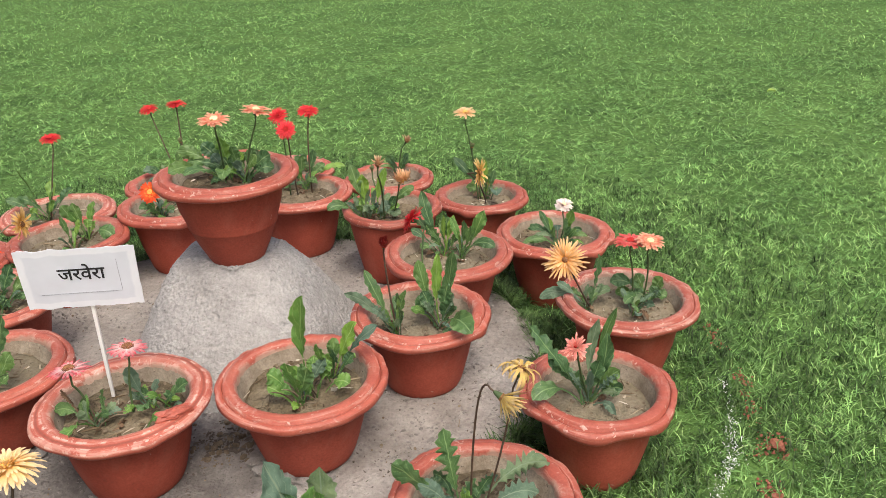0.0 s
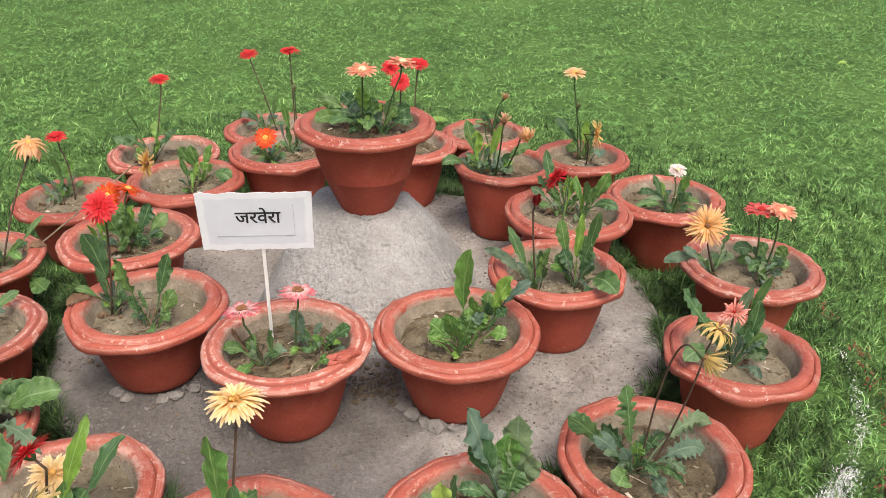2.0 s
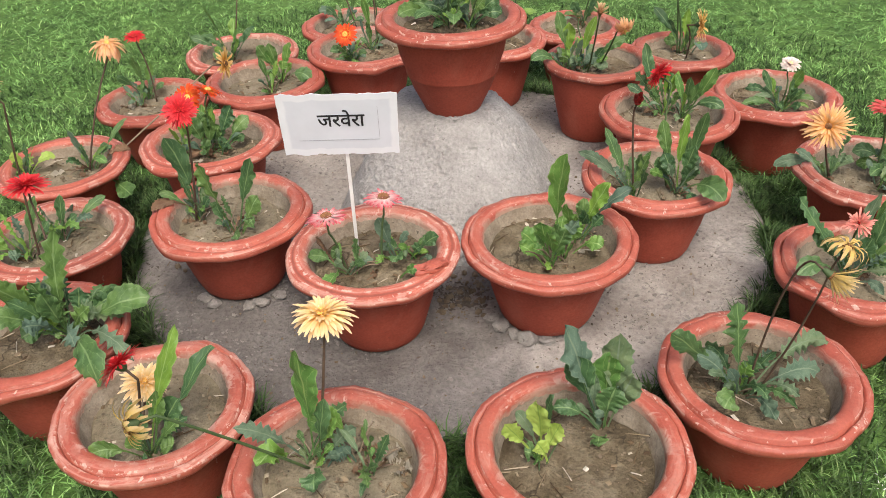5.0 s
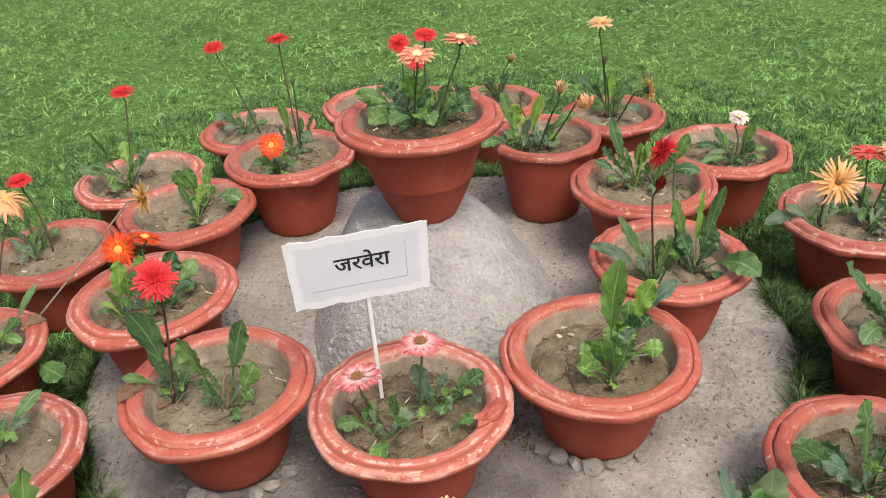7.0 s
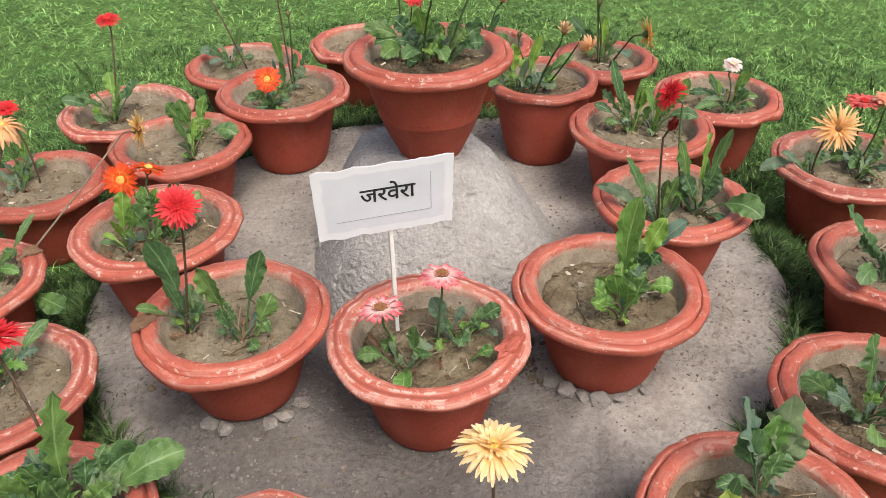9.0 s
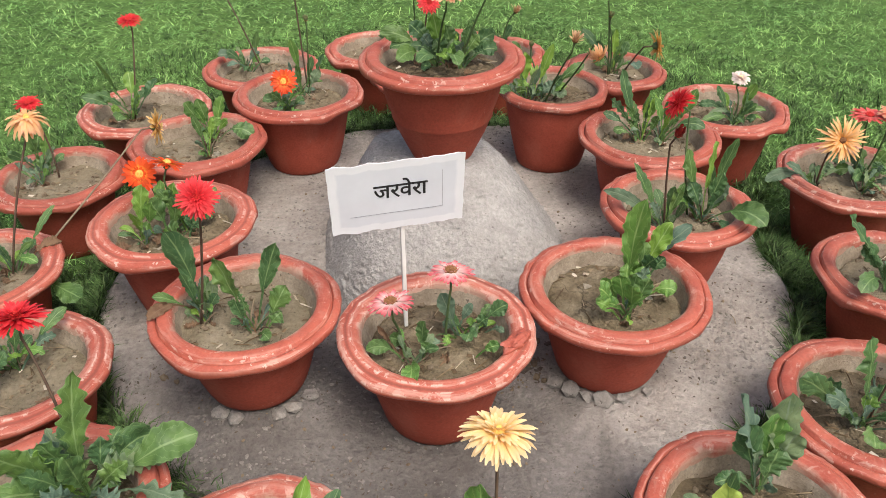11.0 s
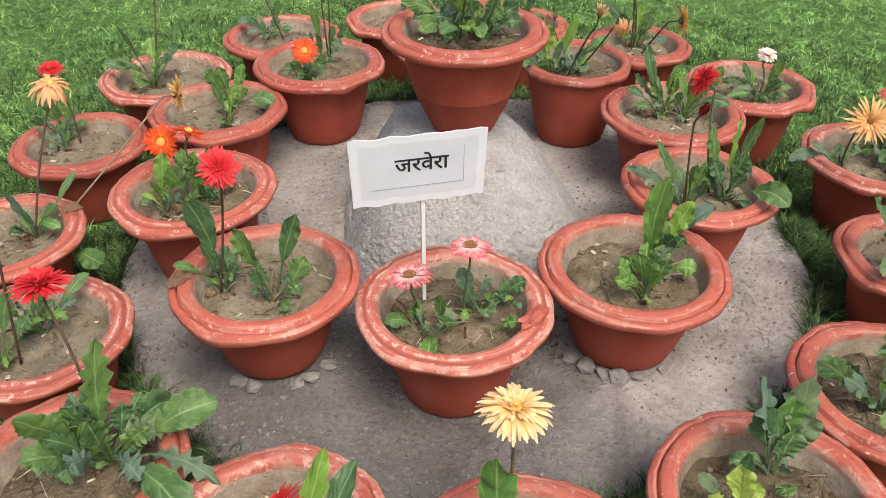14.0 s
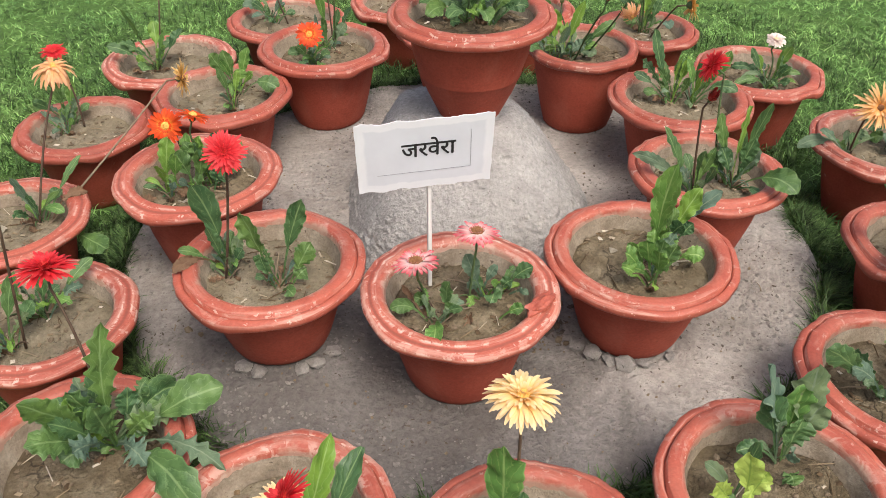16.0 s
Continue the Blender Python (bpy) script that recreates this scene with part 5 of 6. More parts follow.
potted(-1.274, 0.075, 0.183, 0.199, OUTER, "terracotta pot of gerbera with one withered flower", [
    (-20, 48, 1, 67, 129, 32, 'o'), (-10, 50, 86, 136, 88, 38, 'o'), (-24, 47, 18, 85, 55, 30, 'o'),
    (-64, -39, -21, 3, 162, 34, 'o'), (-76, -42, -130, -96, 171, 40, 'y'), (-77, -49, -169, -219, 100, 70, 'o'),
    (-65, -52, -114, -102, 91, 40, 'y'), (-46, -51, -1, -7, 88, 44, 'o'), (-50, -55, -72, -104, 40, 34, 'g'),
], [
    (-0.03, -0.05, (-1.257, 0.006, 0.618), (-0.4, -0.2, 0.7), 0.060, "wilted", DARK),
], bush=(10, 40, 120, 20, 140, 20, 36, ("yl", "yl", "gl")), fallen=((30, -60, 90, -90, 8, 34, "d"), (-40, -50, -90, -70, 8, 28, "d")), worn=True, pale=True, flat=True)
potted(-1.467, 0.455, 0.183, 0.197, OUTER, "terracotta pot of gerbera with faded peach and withered flowers", [
    (-119, -18, -129, -27, 95, 40, 'Y'), (-113, -21, -46, 40, 42, 40, 'Y'), (-118, -22, -93, 1, 65, 36, 'Y'),
    (55, 48, 30, 27, 146, 28, 'g'), (71, 51, 172, 131, 140, 22, 'o'), (68, 42, 53, 30, 92, 30, 'o'),
    (88, 46, 252, -81, -10, 56, 'o'), (67, 50, 112, 86, 70, 30, 'o'), (-110, -37, -101, -50, 30, 34, 'y'),
    (85, 37, 172, 106, 44, 34, 'd'),
], [
    (0.06, 0.03, (-1.306, 0.610, 0.504), (0.25, -0.25, 1), 0.105, "wilted_peach", DARK),
    (0.08, 0.03, (-1.077, 0.889, 0.334), (0.98, 0.0, 0.1), 0.098, "dry_amber", {"stem_mat": STEM_DRY, "bend": 0.1}),
], bush=(8, 30, 95, 30, 150, 20, 34, ("o", "y", "ol")), fallen=((-85, -10, -10, 10, 8, 42, "p"), (20, -40, 70, -60, 6, 24, "d")), pale=True, flat=True)
potted(-1.409, 0.965, 0.172, 0.202, OUTER, "terracotta pot of a small gerbera with one red flower", [
    (-67, 91, -89, 77, 168, 34, 'o'), (-63, 102, -39, 118, 132, 40, 'y'), (-66, 80, -137, 32, 107, 30, 'o'),
    (-53, 94, -8, 123, 48, 28, 'o'), (-56, 82, -87, 61, 55, 28, 'o'), (-69, 23, -100, -1, 8, 50, 'dp'),
], [
    (-0.02, 0.06, (-1.459, 1.038, 0.367), (0.0, -0.2, 1), 0.075, "red_single", DARK),
], bush=(6, 30, 100, 30, 110, 18, 30, ("gl", "o")), pale=True)
potted(-1.225, 1.398, 0.187, 0.221, OUTER, "terracotta pot of a gerbera with one red flower", [
    (-52, 6, -121, -14, 226, 36, 'o'), (-63, 9, -189, -28, 105, 42, 'o'), (-45, 14, 54, 42, 129, 40, 'o'),
    (-56, -10, -72, -91, 40, 44, 'o'), (-46, -4, -8, 7, 89, 34, 'y'), (-64, -9, -103, -20, 60, 30, 'y'),
    (-74, -15, -126, -20, 10, 30, 'd'),
], [
    (-0.04, 0.0, (-1.230, 1.477, 0.462), (0.0, -0.15, 1), 0.082, "red_single", DARK),
], bush=(7, 60, 130, 60, 175, 32, 48, ("o", "ol", "y")), worn=True, pale=True, flat=True)
potted(-0.843, 1.724, 0.193, 0.222, OUTER, "terracotta pot of gerbera with one red flower on a leaning stem", [
    (-58, 59, -163, 45, 72, 40, 'g'), (-49, 62, -9, 67, 58, 44, 'y'), (-45, 73, -6, 78, 151, 30, 'o'),
    (-53, 52, -128, 42, 92, 32, 'o'), (-40, 49, 31, 57, 38, 30, 'o'), (-57, 47, -85, 43, 43, 34, 'o'),
], [
    (0.0, 0.05, (-0.968, 1.860, 0.475), (-0.1, -0.2, 1), 0.085, "red_single", DARK),
], bush=(5, 30, 90, 30, 120, 18, 28, ("o", "g")), pale=True)
potted(-0.389, 1.888, 0.185, 0.212, OUTER, "terracotta pot of sparse gerbera behind the mound", [
    (70, 98, 51, 98, 78, 40, 'o'), (66, 101, 23, 101, 31, 36, 'g'),
], bush=(5, 30, 90, 30, 120, 16, 26, ("o", "g")), pale=True)
potted(0.088, 1.778, 0.181, 0.199, OUTER, "terracotta pot of a small gerbera with a faded pink bud", [
    (27, 117, -16, 124, 99, 44, 'o'), (33, 115, 56, 112, 64, 36, 'o'), (38, 114, 80, 107, 111, 30, 'o'),
], [
    (0.03, 0.09, (0.166, 1.828, 0.314), (0.5, -0.3, 0.8), 0.048, "brown_bud"),
], bush=(5, 30, 90, 30, 120, 16, 26, ("o", "g")), pale=True)
potted(0.489, 1.509, 0.191, 0.194, OUTER, "terracotta pot of gerbera with pale peach and dry flowers", [
    (18, 67, -111, 108, 164, 44, 'o'), (28, 70, 15, 74, 170, 44, 'y'), (24, 71, -49, 94, 122, 40, 'o'),
    (34, 62, 59, 54, 124, 36, 'o'), (41, 48, 63, -72, 60, 48, 'g'), (12, 63, -60, 85, 36, 36, 'o'),
    (28, 58, 50, 51, 59, 36, 'g'),
], [
    (-0.01, 0.04, (0.431, 1.503, 0.524), (0.02, -0.15, 1), 0.090, "peach"),
    (0.02, 0.0, (0.480, 1.118, 0.410), (0.98, -0.20, 0.12), 0.105, "dry_amber", DARK),
    (0.0, 0.05, (0.456, 1.520, 0.379), (0, 0, 1), 0.03, "bud"),
], bush=(6, 30, 90, 30, 130, 18, 28, ("o", "y")), pale=True)
potted(0.750, 1.100, 0.197, 0.212, OUTER, "terracotta pot of gerbera with a small white flower", [
    (19, -51, 55, -71, 150, 34, 'y'), (15, -50, -96, 11, 48, 32, 'o'), (12, -49, -31, -26, 106, 30, 'y'),
    (22, -52, 70, -78, 78, 32, 'o'), (18, -60, 62, -93, 30, 34, 'o'), (8, -57, -96, -78, 30, 28, 'o'),
    (4, -57, -57, -23, 131, 26, 'o'), (9, -62, -126, -82, 25, 26, 'o'), (22, -61, 30, -65, 120, 26, 'o'),
    (11, -67, -14, -119, 10, 28, 'o'),
], [
    (0.01, -0.04, (0.780, 1.097, 0.291), (0.02, -0.3, 1), 0.068, "white"),
], bush=(8, 40, 110, 30, 100, 18, 30, ("o", "g", "ol")))
potted(0.927, 0.606, 0.191, 0.216, OUTER, "chipped terracotta pot of gerbera with amber and rose flowers", [
    (-119, -8, -96, -11, 189, 30, 'o'), (-120, -8, -266, 15, 29, 34, 'g'), (-120, -8, -217, 7, 87, 28, 'g'),
    (-119, -15, -190, -4, 14, 28, 'o'), (70, 35, -44, 62, 57, 42, 'o'), (66, 32, -14, -29, 30, 42, 'o'),
    (73, 31, 124, 19, 28, 40, 'o'), (77, 35, 107, 28, 91, 42, 'o'), (71, 39, 31, 48, 94, 40, 'o'),
    (64, 39, -24, 60, 18, 40, 'o'), (75, 24, 96, 19, 57, 44, 'o'), (56, 17, 21, 25, 36, 38, 'o'),
    (12, -36, 20, -80, 15, 30, 'g'),
], [
    (-0.11, 0.0, (0.707, 0.396, 0.407), (-0.2, -0.9, 0.5), 0.112, "spider", DARK),
    (0.02, 0.03, (0.926, 0.615, 0.361), (0.0, 0.0, 1), 0.098, "rose"),
    (0.05, 0.03, (0.976, 0.580, 0.376), (0.1, -0.15, 1), 0.085, "salmon"),
], bush=(10, 40, 110, 25, 90, 22, 36, ("gl", "g", "ol")), worn=True, pale=True)
potted(0.770, 0.130, 0.186, 0.199, OUTER, "terracotta pot of gerbera with one small coral flower", [
    (-22, -9, -9, -11, 243, 30, 'g'), (-20, -9, 31, -18, 277, 30, 'o'), (-25, -9, -174, 15, 211, 64, 'l'),
    (-32, -17, -128, -1, 134, 44, 'o'), (-35, -17, -172, -100, 70, 46, 'o'), (-24, -19, -2, -23, 130, 48, 'o'),
    (-17, -14, 48, -25, 106, 52, 'o'), (-15, -19, 58, -28, 50, 50, 'o'), (-20, -9, 13, -15, 205, 40, 'o'),
    (-41, -19, -52, -17, 102, 30, 'o'), (-16, -24, 33, -85, 15, 28, 'g'),
], [
    (-0.02, 0.0, (0.695, 0.029, 0.355), (-0.2, -0.5, 0.8), 0.060, "coral"),
], bush=(6, 40, 100, 40, 150, 24, 40, ("gl", "g", "o")), pale=True, sprouts=(2, 4))
potted(0.477, -0.263, 0.173, 0.209, OUTER, "terracotta pot of lobed gerbera leaves with two withered flowers", [
    (-43, -16, -82, -11, 232, 56, 'l'), (-49, -17, -192, 0, 132, 54, 'o'), (-51, -26, -138, -16, 93, 44, 'g'),
    (-54, -43, -96, -128, 60, 50, 'o'), (-27, -20, 145, 91, 60, 62, 'lg'), (-24, -24, 115, 17, 40, 58, 'lg'),
    (-31, -32, 8, -118, 30, 44, 'g'), (-38, -14, -20, -17, 110, 40, 'l'), (-49, -17, -100, -11, 47, 36, 'l'),
    (-40, -25, -77, -20, 29, 34, 'o'), (-42, -16, -38, -16, 82, 34, 'y'),
], [
    (-0.03, -0.02, (0.508, -0.375, 0.500), (0.80, -0.42, -0.45), 0.054, "shuttle", {"stem_mat": STEM_DARK, "arch": 0.86, "thick": 0.0021}),
    (-0.01, -0.02, (0.548, -0.307, 0.512), (0.35, 0.05, 0.93), 0.062, "curled", {"stem_mat": STEM_DARK, "thick": 0.0021}),
], bush=(9, 50, 120, 30, 120, 22, 38, ("gl", "g", "ol")), sprouts=(5, 8))

# ---- paper sign ----
def build_sign():
    root = new("paper_sign")
    tl, tr = Vector((-0.585, 0.031, 0.613)), Vector((-0.321, 0.063, 0.617))
    br, bl = Vector((-0.315, 0.072, 0.463)), Vector((-0.584, 0.038, 0.466))
    mid = (tl + tr + br + bl) / 4
    ux = ((tr - tl) + (br - bl)).normalized()
    uz = ((tl - bl) + (tr - br)).normalized()
    uz = (uz - ux * uz.dot(ux)).normalized()
    m = Matrix((ux, uz, ux.cross(uz))).transposed().to_4x4()
    m.translation = mid
    root.matrix_world = m
    w, h = 0.267, 0.152
    rng = random.Random(5)
    nx, ny = 40, 24
    verts, faces, uvs = [], [], []
    for side in (0.0012, -0.0012):
        for j in range(ny + 1):
            for i in range(nx + 1):
                u, v = 2 * i / nx - 1, 2 * j / ny - 1
                x, y = u * w / 2, v * h / 2
                x += 0.0022 * noise.noise((v * 3, u * 2, 1)) * abs(u) + (0.002 * v * u)
                y += 0.0048 * noise.noise((u * 4, 3, 0)) * abs(v) + 0.0022 * noise.noise((u * 14, v, 5)) * abs(v)
                z = side + 0.0008 * noise.noise((u * 1.3, v * 1.1, 9)) + (0.003 * max(0, abs(u) - 0.8) * noise.noise((v * 2, u, 4)))
                verts.append((x, y, z))
                uvs.append(((u + 1) / 2, (v + 1) / 2))
    k = (nx + 1) * (ny + 1)
    for j in range(ny):
        for i in range(nx):
            a = j * (nx + 1) + i
            faces.append((a, a + 1, a + nx + 2, a + nx + 1))
            faces.append((k + a, k + a + nx + 1, k + a + nx + 2, k + a + 1))
    ring = [i for i in range(nx)] + [nx + j * (nx + 1) for j in range(ny)] + [ny * (nx + 1) + nx - i for i in range(nx)] + [(ny - j) * (nx + 1) for j in range(ny)]
    edge = len(verts)
    for a in ring:
        verts += [verts[a], verts[k + a]]
        uvs += [uvs[a], uvs[a]]
    for i in range(len(ring)):
        a, b = edge + 2 * i, edge + 2 * ((i + 1) % len(ring))
        faces.append((a, a + 1, b + 1, b))
    part("paper", mesh_of("paper", verts, faces, uvs), PAPER, root, "white paper sheet with uneven cut edges")
    # the word
    cu = bpy.data.curves.new("word", "FONT")
    cu.body, cu.size, cu.extrude, cu.offset = "\u091c\u0930\u0935\u0947\u0930\u093e", 0.0445, 0.0002, 0.0
    cu.align_x = "CENTER"
    tmp = bpy.data.objects.new("word", cu)
    scene.collection.objects.link(tmp)
    bpy.context.view_layer.update()
    me = bpy.data.meshes.new_from_object(tmp.evaluated_get(bpy.context.evaluated_depsgraph_get()))
    bpy.data.objects.remove(tmp)
    bm = bmesh.new()
    for dx, dy, dz in ((0, 0, 0), (0.0007, 0, 0.0001), (-0.0007, 0, -0.0001), (0, 0.0007, 0.0002), (0, -0.0007, -0.0002)):
        bm.from_mesh(me)
        bmesh.ops.translate(bm, verts=bm.verts[-len(me.vertices):], vec=(dx, dy, dz))
    bm.to_mesh(me)
    bm.free()
    word = part("lettering", me, INK, root, "black printed word")
    word.location = (0.006, -0.003, 0.0020)
    for name, x0, y0, x1, y1 in (("ruled_line", -0.095, -0.0385, 0.090, -0.0380), ("ruled_line", 0.0895, -0.0385, 0.0900, 0.045)):
        bm = bmesh.new()
        bmesh.ops.create_cube(bm, size=1.0, matrix=Matrix.LocRotScale(((x0 + x1) / 2, (y0 + y1) / 2, 0.0018), None, (x1 - x0, y1 - y0, 0.0007)))
        me = bpy.data.meshes.new(name)
        bm.to_mesh(me)
        bm.free()
        part(name, me, PENCIL, root, "thin grey line")
    # square stick behind the sheet, set in the soil
    inv = m.inverted()
    top, bot = inv @ Vector((-0.443, 0.060, 0.574)), inv @ Vector((-0.443, 0.055, 0.194))
    v, f = tube([top, top.lerp(bot, 0.33), top.lerp(bot, 0.66), bot], [0.0055, 0.0055, 0.0055, 0.0052], 4)
    st = part("stick", mesh_of("stick", [Vector(q) + Vector((0, 0, -0.006)) for q in v], f, smooth=False), PLASTIC, root, "slim white stick")
    tagged(root, "white paper sign with a black word on a slim stick", "sign")


build_sign()


# ---- broken piece on the sign pot's rim ----
def build_rim_shard():
    rng = random.Random(41)
    bm = lump(rng, 0.029, 0.42, 0.6, 3)
    bmesh.ops.scale(bm, verts=bm.verts, vec=(1.35, 0.7, 1.0))
    me = bpy.data.meshes.new("pot_shard")
    bm.to_mesh(me)
    bm.free()
    ob = part("pot_shard", me, RIM)
    ob.location = (-0.232, -0.085, 0.258)
    ob.rotation_euler = (0.1, 0.12, 0.7)
    tagged(ob, "loose broken terracotta piece lying on a pot rim", "pot shard")


build_rim_shard()


# ---- loose things on the pad and lawn ----
def build_pebbles():
    rng = random.Random(11)
    for x, y, s in ((-0.005, -0.035, 0.024), (-0.045, -0.022, 0.018), (-0.078, 0.0, 0.023), (0.035, -0.035, 0.016), (-0.105, 0.03, 0.018), (0.10, -0.02, 0.012),
                    (-0.70, 0.015, 0.020), (-0.735, 0.002, 0.015), (-0.83, 0.002, 0.019), (-0.865, 0.02, 0.016), (-0.665, 0.05, 0.016)):
        bm = lump(rng, s * 1.25, 0.5, 0.55, 1 if s > 0.017 else 2)
        me = bpy.data.meshes.new("pebble")
        bm.to_mesh(me)
        bm.free()
        ob = part("pebble", me, STONE)
        ob.location = (x, y, pad_height(x, y) + s * 0.3)
        ob.rotation_euler = (0, 0, rng.uniform(0, 6))
        tagged(ob, "small grey broken stone beside a pot base", "pebble", "pebbles by the pots")


build_pebbles()


def build_crumbs():
    rng = random.Random(21)
    items = []
    for cx, cy, spread, n in ((-0.17, 0.16, 0.05, 95), (-0.20, 0.10, 0.04, 80), (-0.9, 0.15, 0.1, 30), (-0.3, 0.6, 0.75, 420)):
        for _ in range(n):
            x, y = rng.gauss(cx, spread) if n < 100 else rng.uniform(-1.2, 0.6), rng.gauss(cy, spread) if n < 100 else rng.uniform(-0.35, 1.5)
            if (Vector((x, y, 0)) - PAD).length > 0.9 or (abs(x - MOUND.x) < 0.38 and 0.25 < y < 1.02):
                continue
            s = rng.choice((0.0018, 0.0025, 0.003, 0.004, 0.009 if n < 100 else 0.003)) * rng.uniform(0.8, 1.4)
            items.append((x, y, pad_height(x, y) + s * 0.25, s))
    ob = part("clods", lumps_mesh("clods", items, rng), CRUMB)
    tagged(ob, "scattered dry mud crumbs on the cement pad", "crumbs", kind="stuff")


build_crumbs()


def build_dirt():
    """Dark specks of dirt and short twigs, thicker in some spots."""
    rng = random.Random(23)
    spots = [(rng.uniform(-1.15, 0.55), rng.uniform(-0.3, 1.4)) for _ in range(26)]
    items = []
    while len(items) < 1900:
        if rng.random() < 0.6:
            cx, cy = rng.choice(spots)
            x, y = rng.gauss(cx, 0.06), rng.gauss(cy, 0.05)
        else:
            x, y = rng.uniform(-1.25, 0.65), rng.uniform(-0.4, 1.5)
        if (Vector((x, y, 0)) - PAD).length > 0.93 or (abs(x - MOUND.x) < 0.36 and 0.3 < y < 1.0):
            continue
        s = rng.choice((0.0008, 0.001, 0.0013, 0.0016, 0.002, 0.003)) * rng.uniform(0.7, 1.3)
        items.append((x, y, pad_height(x, y) + s * 0.1, s))
    for _ in range(240):
        x, y, s = rng.gauss(-0.205, 0.045), rng.gauss(0.125, 0.032), rng.choice((0.0015, 0.002, 0.003, 0.0045, 0.006)) * rng.uniform(0.8, 1.2)
        items.append((x, y, pad_height(x, y) + s * 0.2, s))
    ob = part("dirt", scatter_mesh("dirt", items, 23, 0.4, 1.7), DIRT)
    tagged(ob, "dark specks of dirt strewn over the cement pad", "dirt", kind="stuff")
    for i in range(14):
        x, y, q, ln = rng.uniform(-1.1, 0.5), rng.uniform(-0.3, 0.5), rng.uniform(0, 6.28), rng.uniform(0.012, 0.035)
        if (Vector((x, y, 0)) - PAD).length > 0.9 or (abs(x - MOUND.x) < 0.36 and y > 0.3):
            continue
        p0, p2 = Vector((x, y, pad_height(x, y) + 0.001)), Vector((x + ln * math.cos(q), y + ln * math.sin(q), pad_height(x + ln * math.cos(q), y + ln * math.sin(q)) + 0.002))
        v, f = tube(bezier(p0, p0.lerp(p2, 0.5) + Vector((0.004, -0.003, 0.006)), p2, 5), [0.0011] * 5 + [0.0006], 5)
        tagged(part("twig", mesh_of("twig", v, f), STEM_DRY), "short dry brown twig lying on the cement pad", "twig", "twigs on the pad")


build_dirt()


def build_grains():
    """Coarse cement grains standing proud of the pad, in patches."""
    rng = random.Random(29)
    rows = []
    while len(rows) < 4200:
        x, y = rng.uniform(-1.25, 0.65), rng.uniform(-0.42, 1.5)
        if (Vector((x, y, 0)) - PAD).length > 0.95 or noise.noise((x * 4.5, y * 4.5, 11)) + 0.5 * noise.noise((x * 14, y * 14, 12)) < rng.uniform(-0.1, 0.4):
            continue
        s = rng.choice((0.0015, 0.0019, 0.0024, 0.003, 0.0042, 0.0055)) * rng.uniform(0.8, 1.25)
        rows.append((x, y, pad_height(x, y) + s * 0.15, s))
    tagged(part("cement_grains", scatter_mesh("cement_grains", rows, 29, 0.6, 1.2), GRAIN), "coarse grey grains on the cement pad", "grit", kind="stuff")


build_grains()


def build_shards():
    rng = random.Random(31)
    for x, y, s in ((1.268, 0.19, 0.024), (1.200, -0.012, 0.016), (1.126, -0.109, 0.026)):
        bm = lump(rng, s, 0.35, 0.5, 2)
        me = bpy.data.meshes.new("brick_shard")
        bm.to_mesh(me)
        bm.free()
        ob = part("brick_shard", me, BRICKDUST)
        ob.location = (x, y, LAWN_Z + 0.016)
        ob.rotation_euler = (rng.uniform(-0.2, 0.2), rng.uniform(-0.2, 0.2), rng.uniform(0, 6))
        tagged(ob, "crumbled red brick piece sunk in the grass", "brick shard", "brick shards in the lawn")


build_shards()


def build_brick_dust():
    """A thin broken trail of brick crumbs in the grass."""
    rng = random.Random(33)
    items = []
    for _ in range(260):
        s = rng.random()
        x = 1.17 + 0.17 * s - 0.22 * max(0.0, s - 0.6) + rng.gauss(0, 0.012)
        y = -0.06 + 0.9 * s + rng.gauss(0, 0.01)
        if math.sin(s * 31) + math.sin(s * 13 + 1) > -0.4:
            items.append((x, y, LAWN_Z + rng.uniform(0.002, 0.018), rng.uniform(0.002, 0.006)))
    for cx, cy, count in ((1.268, 0.19, 90), (1.200, -0.012, 45), (1.126, -0.109, 95)):
        for _ in range(count):
            items.append((rng.gauss(cx, 0.02), rng.gauss(cy, 0.026), LAWN_Z + rng.uniform(0.004, 0.022), rng.uniform(0.002, 0.006)))
    ob = part("brick_dust", lumps_mesh("brick_dust", items, rng), BRICKDUST)
    tagged(ob, "trail of red brick crumbs in the grass", "brick dust", kind="stuff")


build_brick_dust()


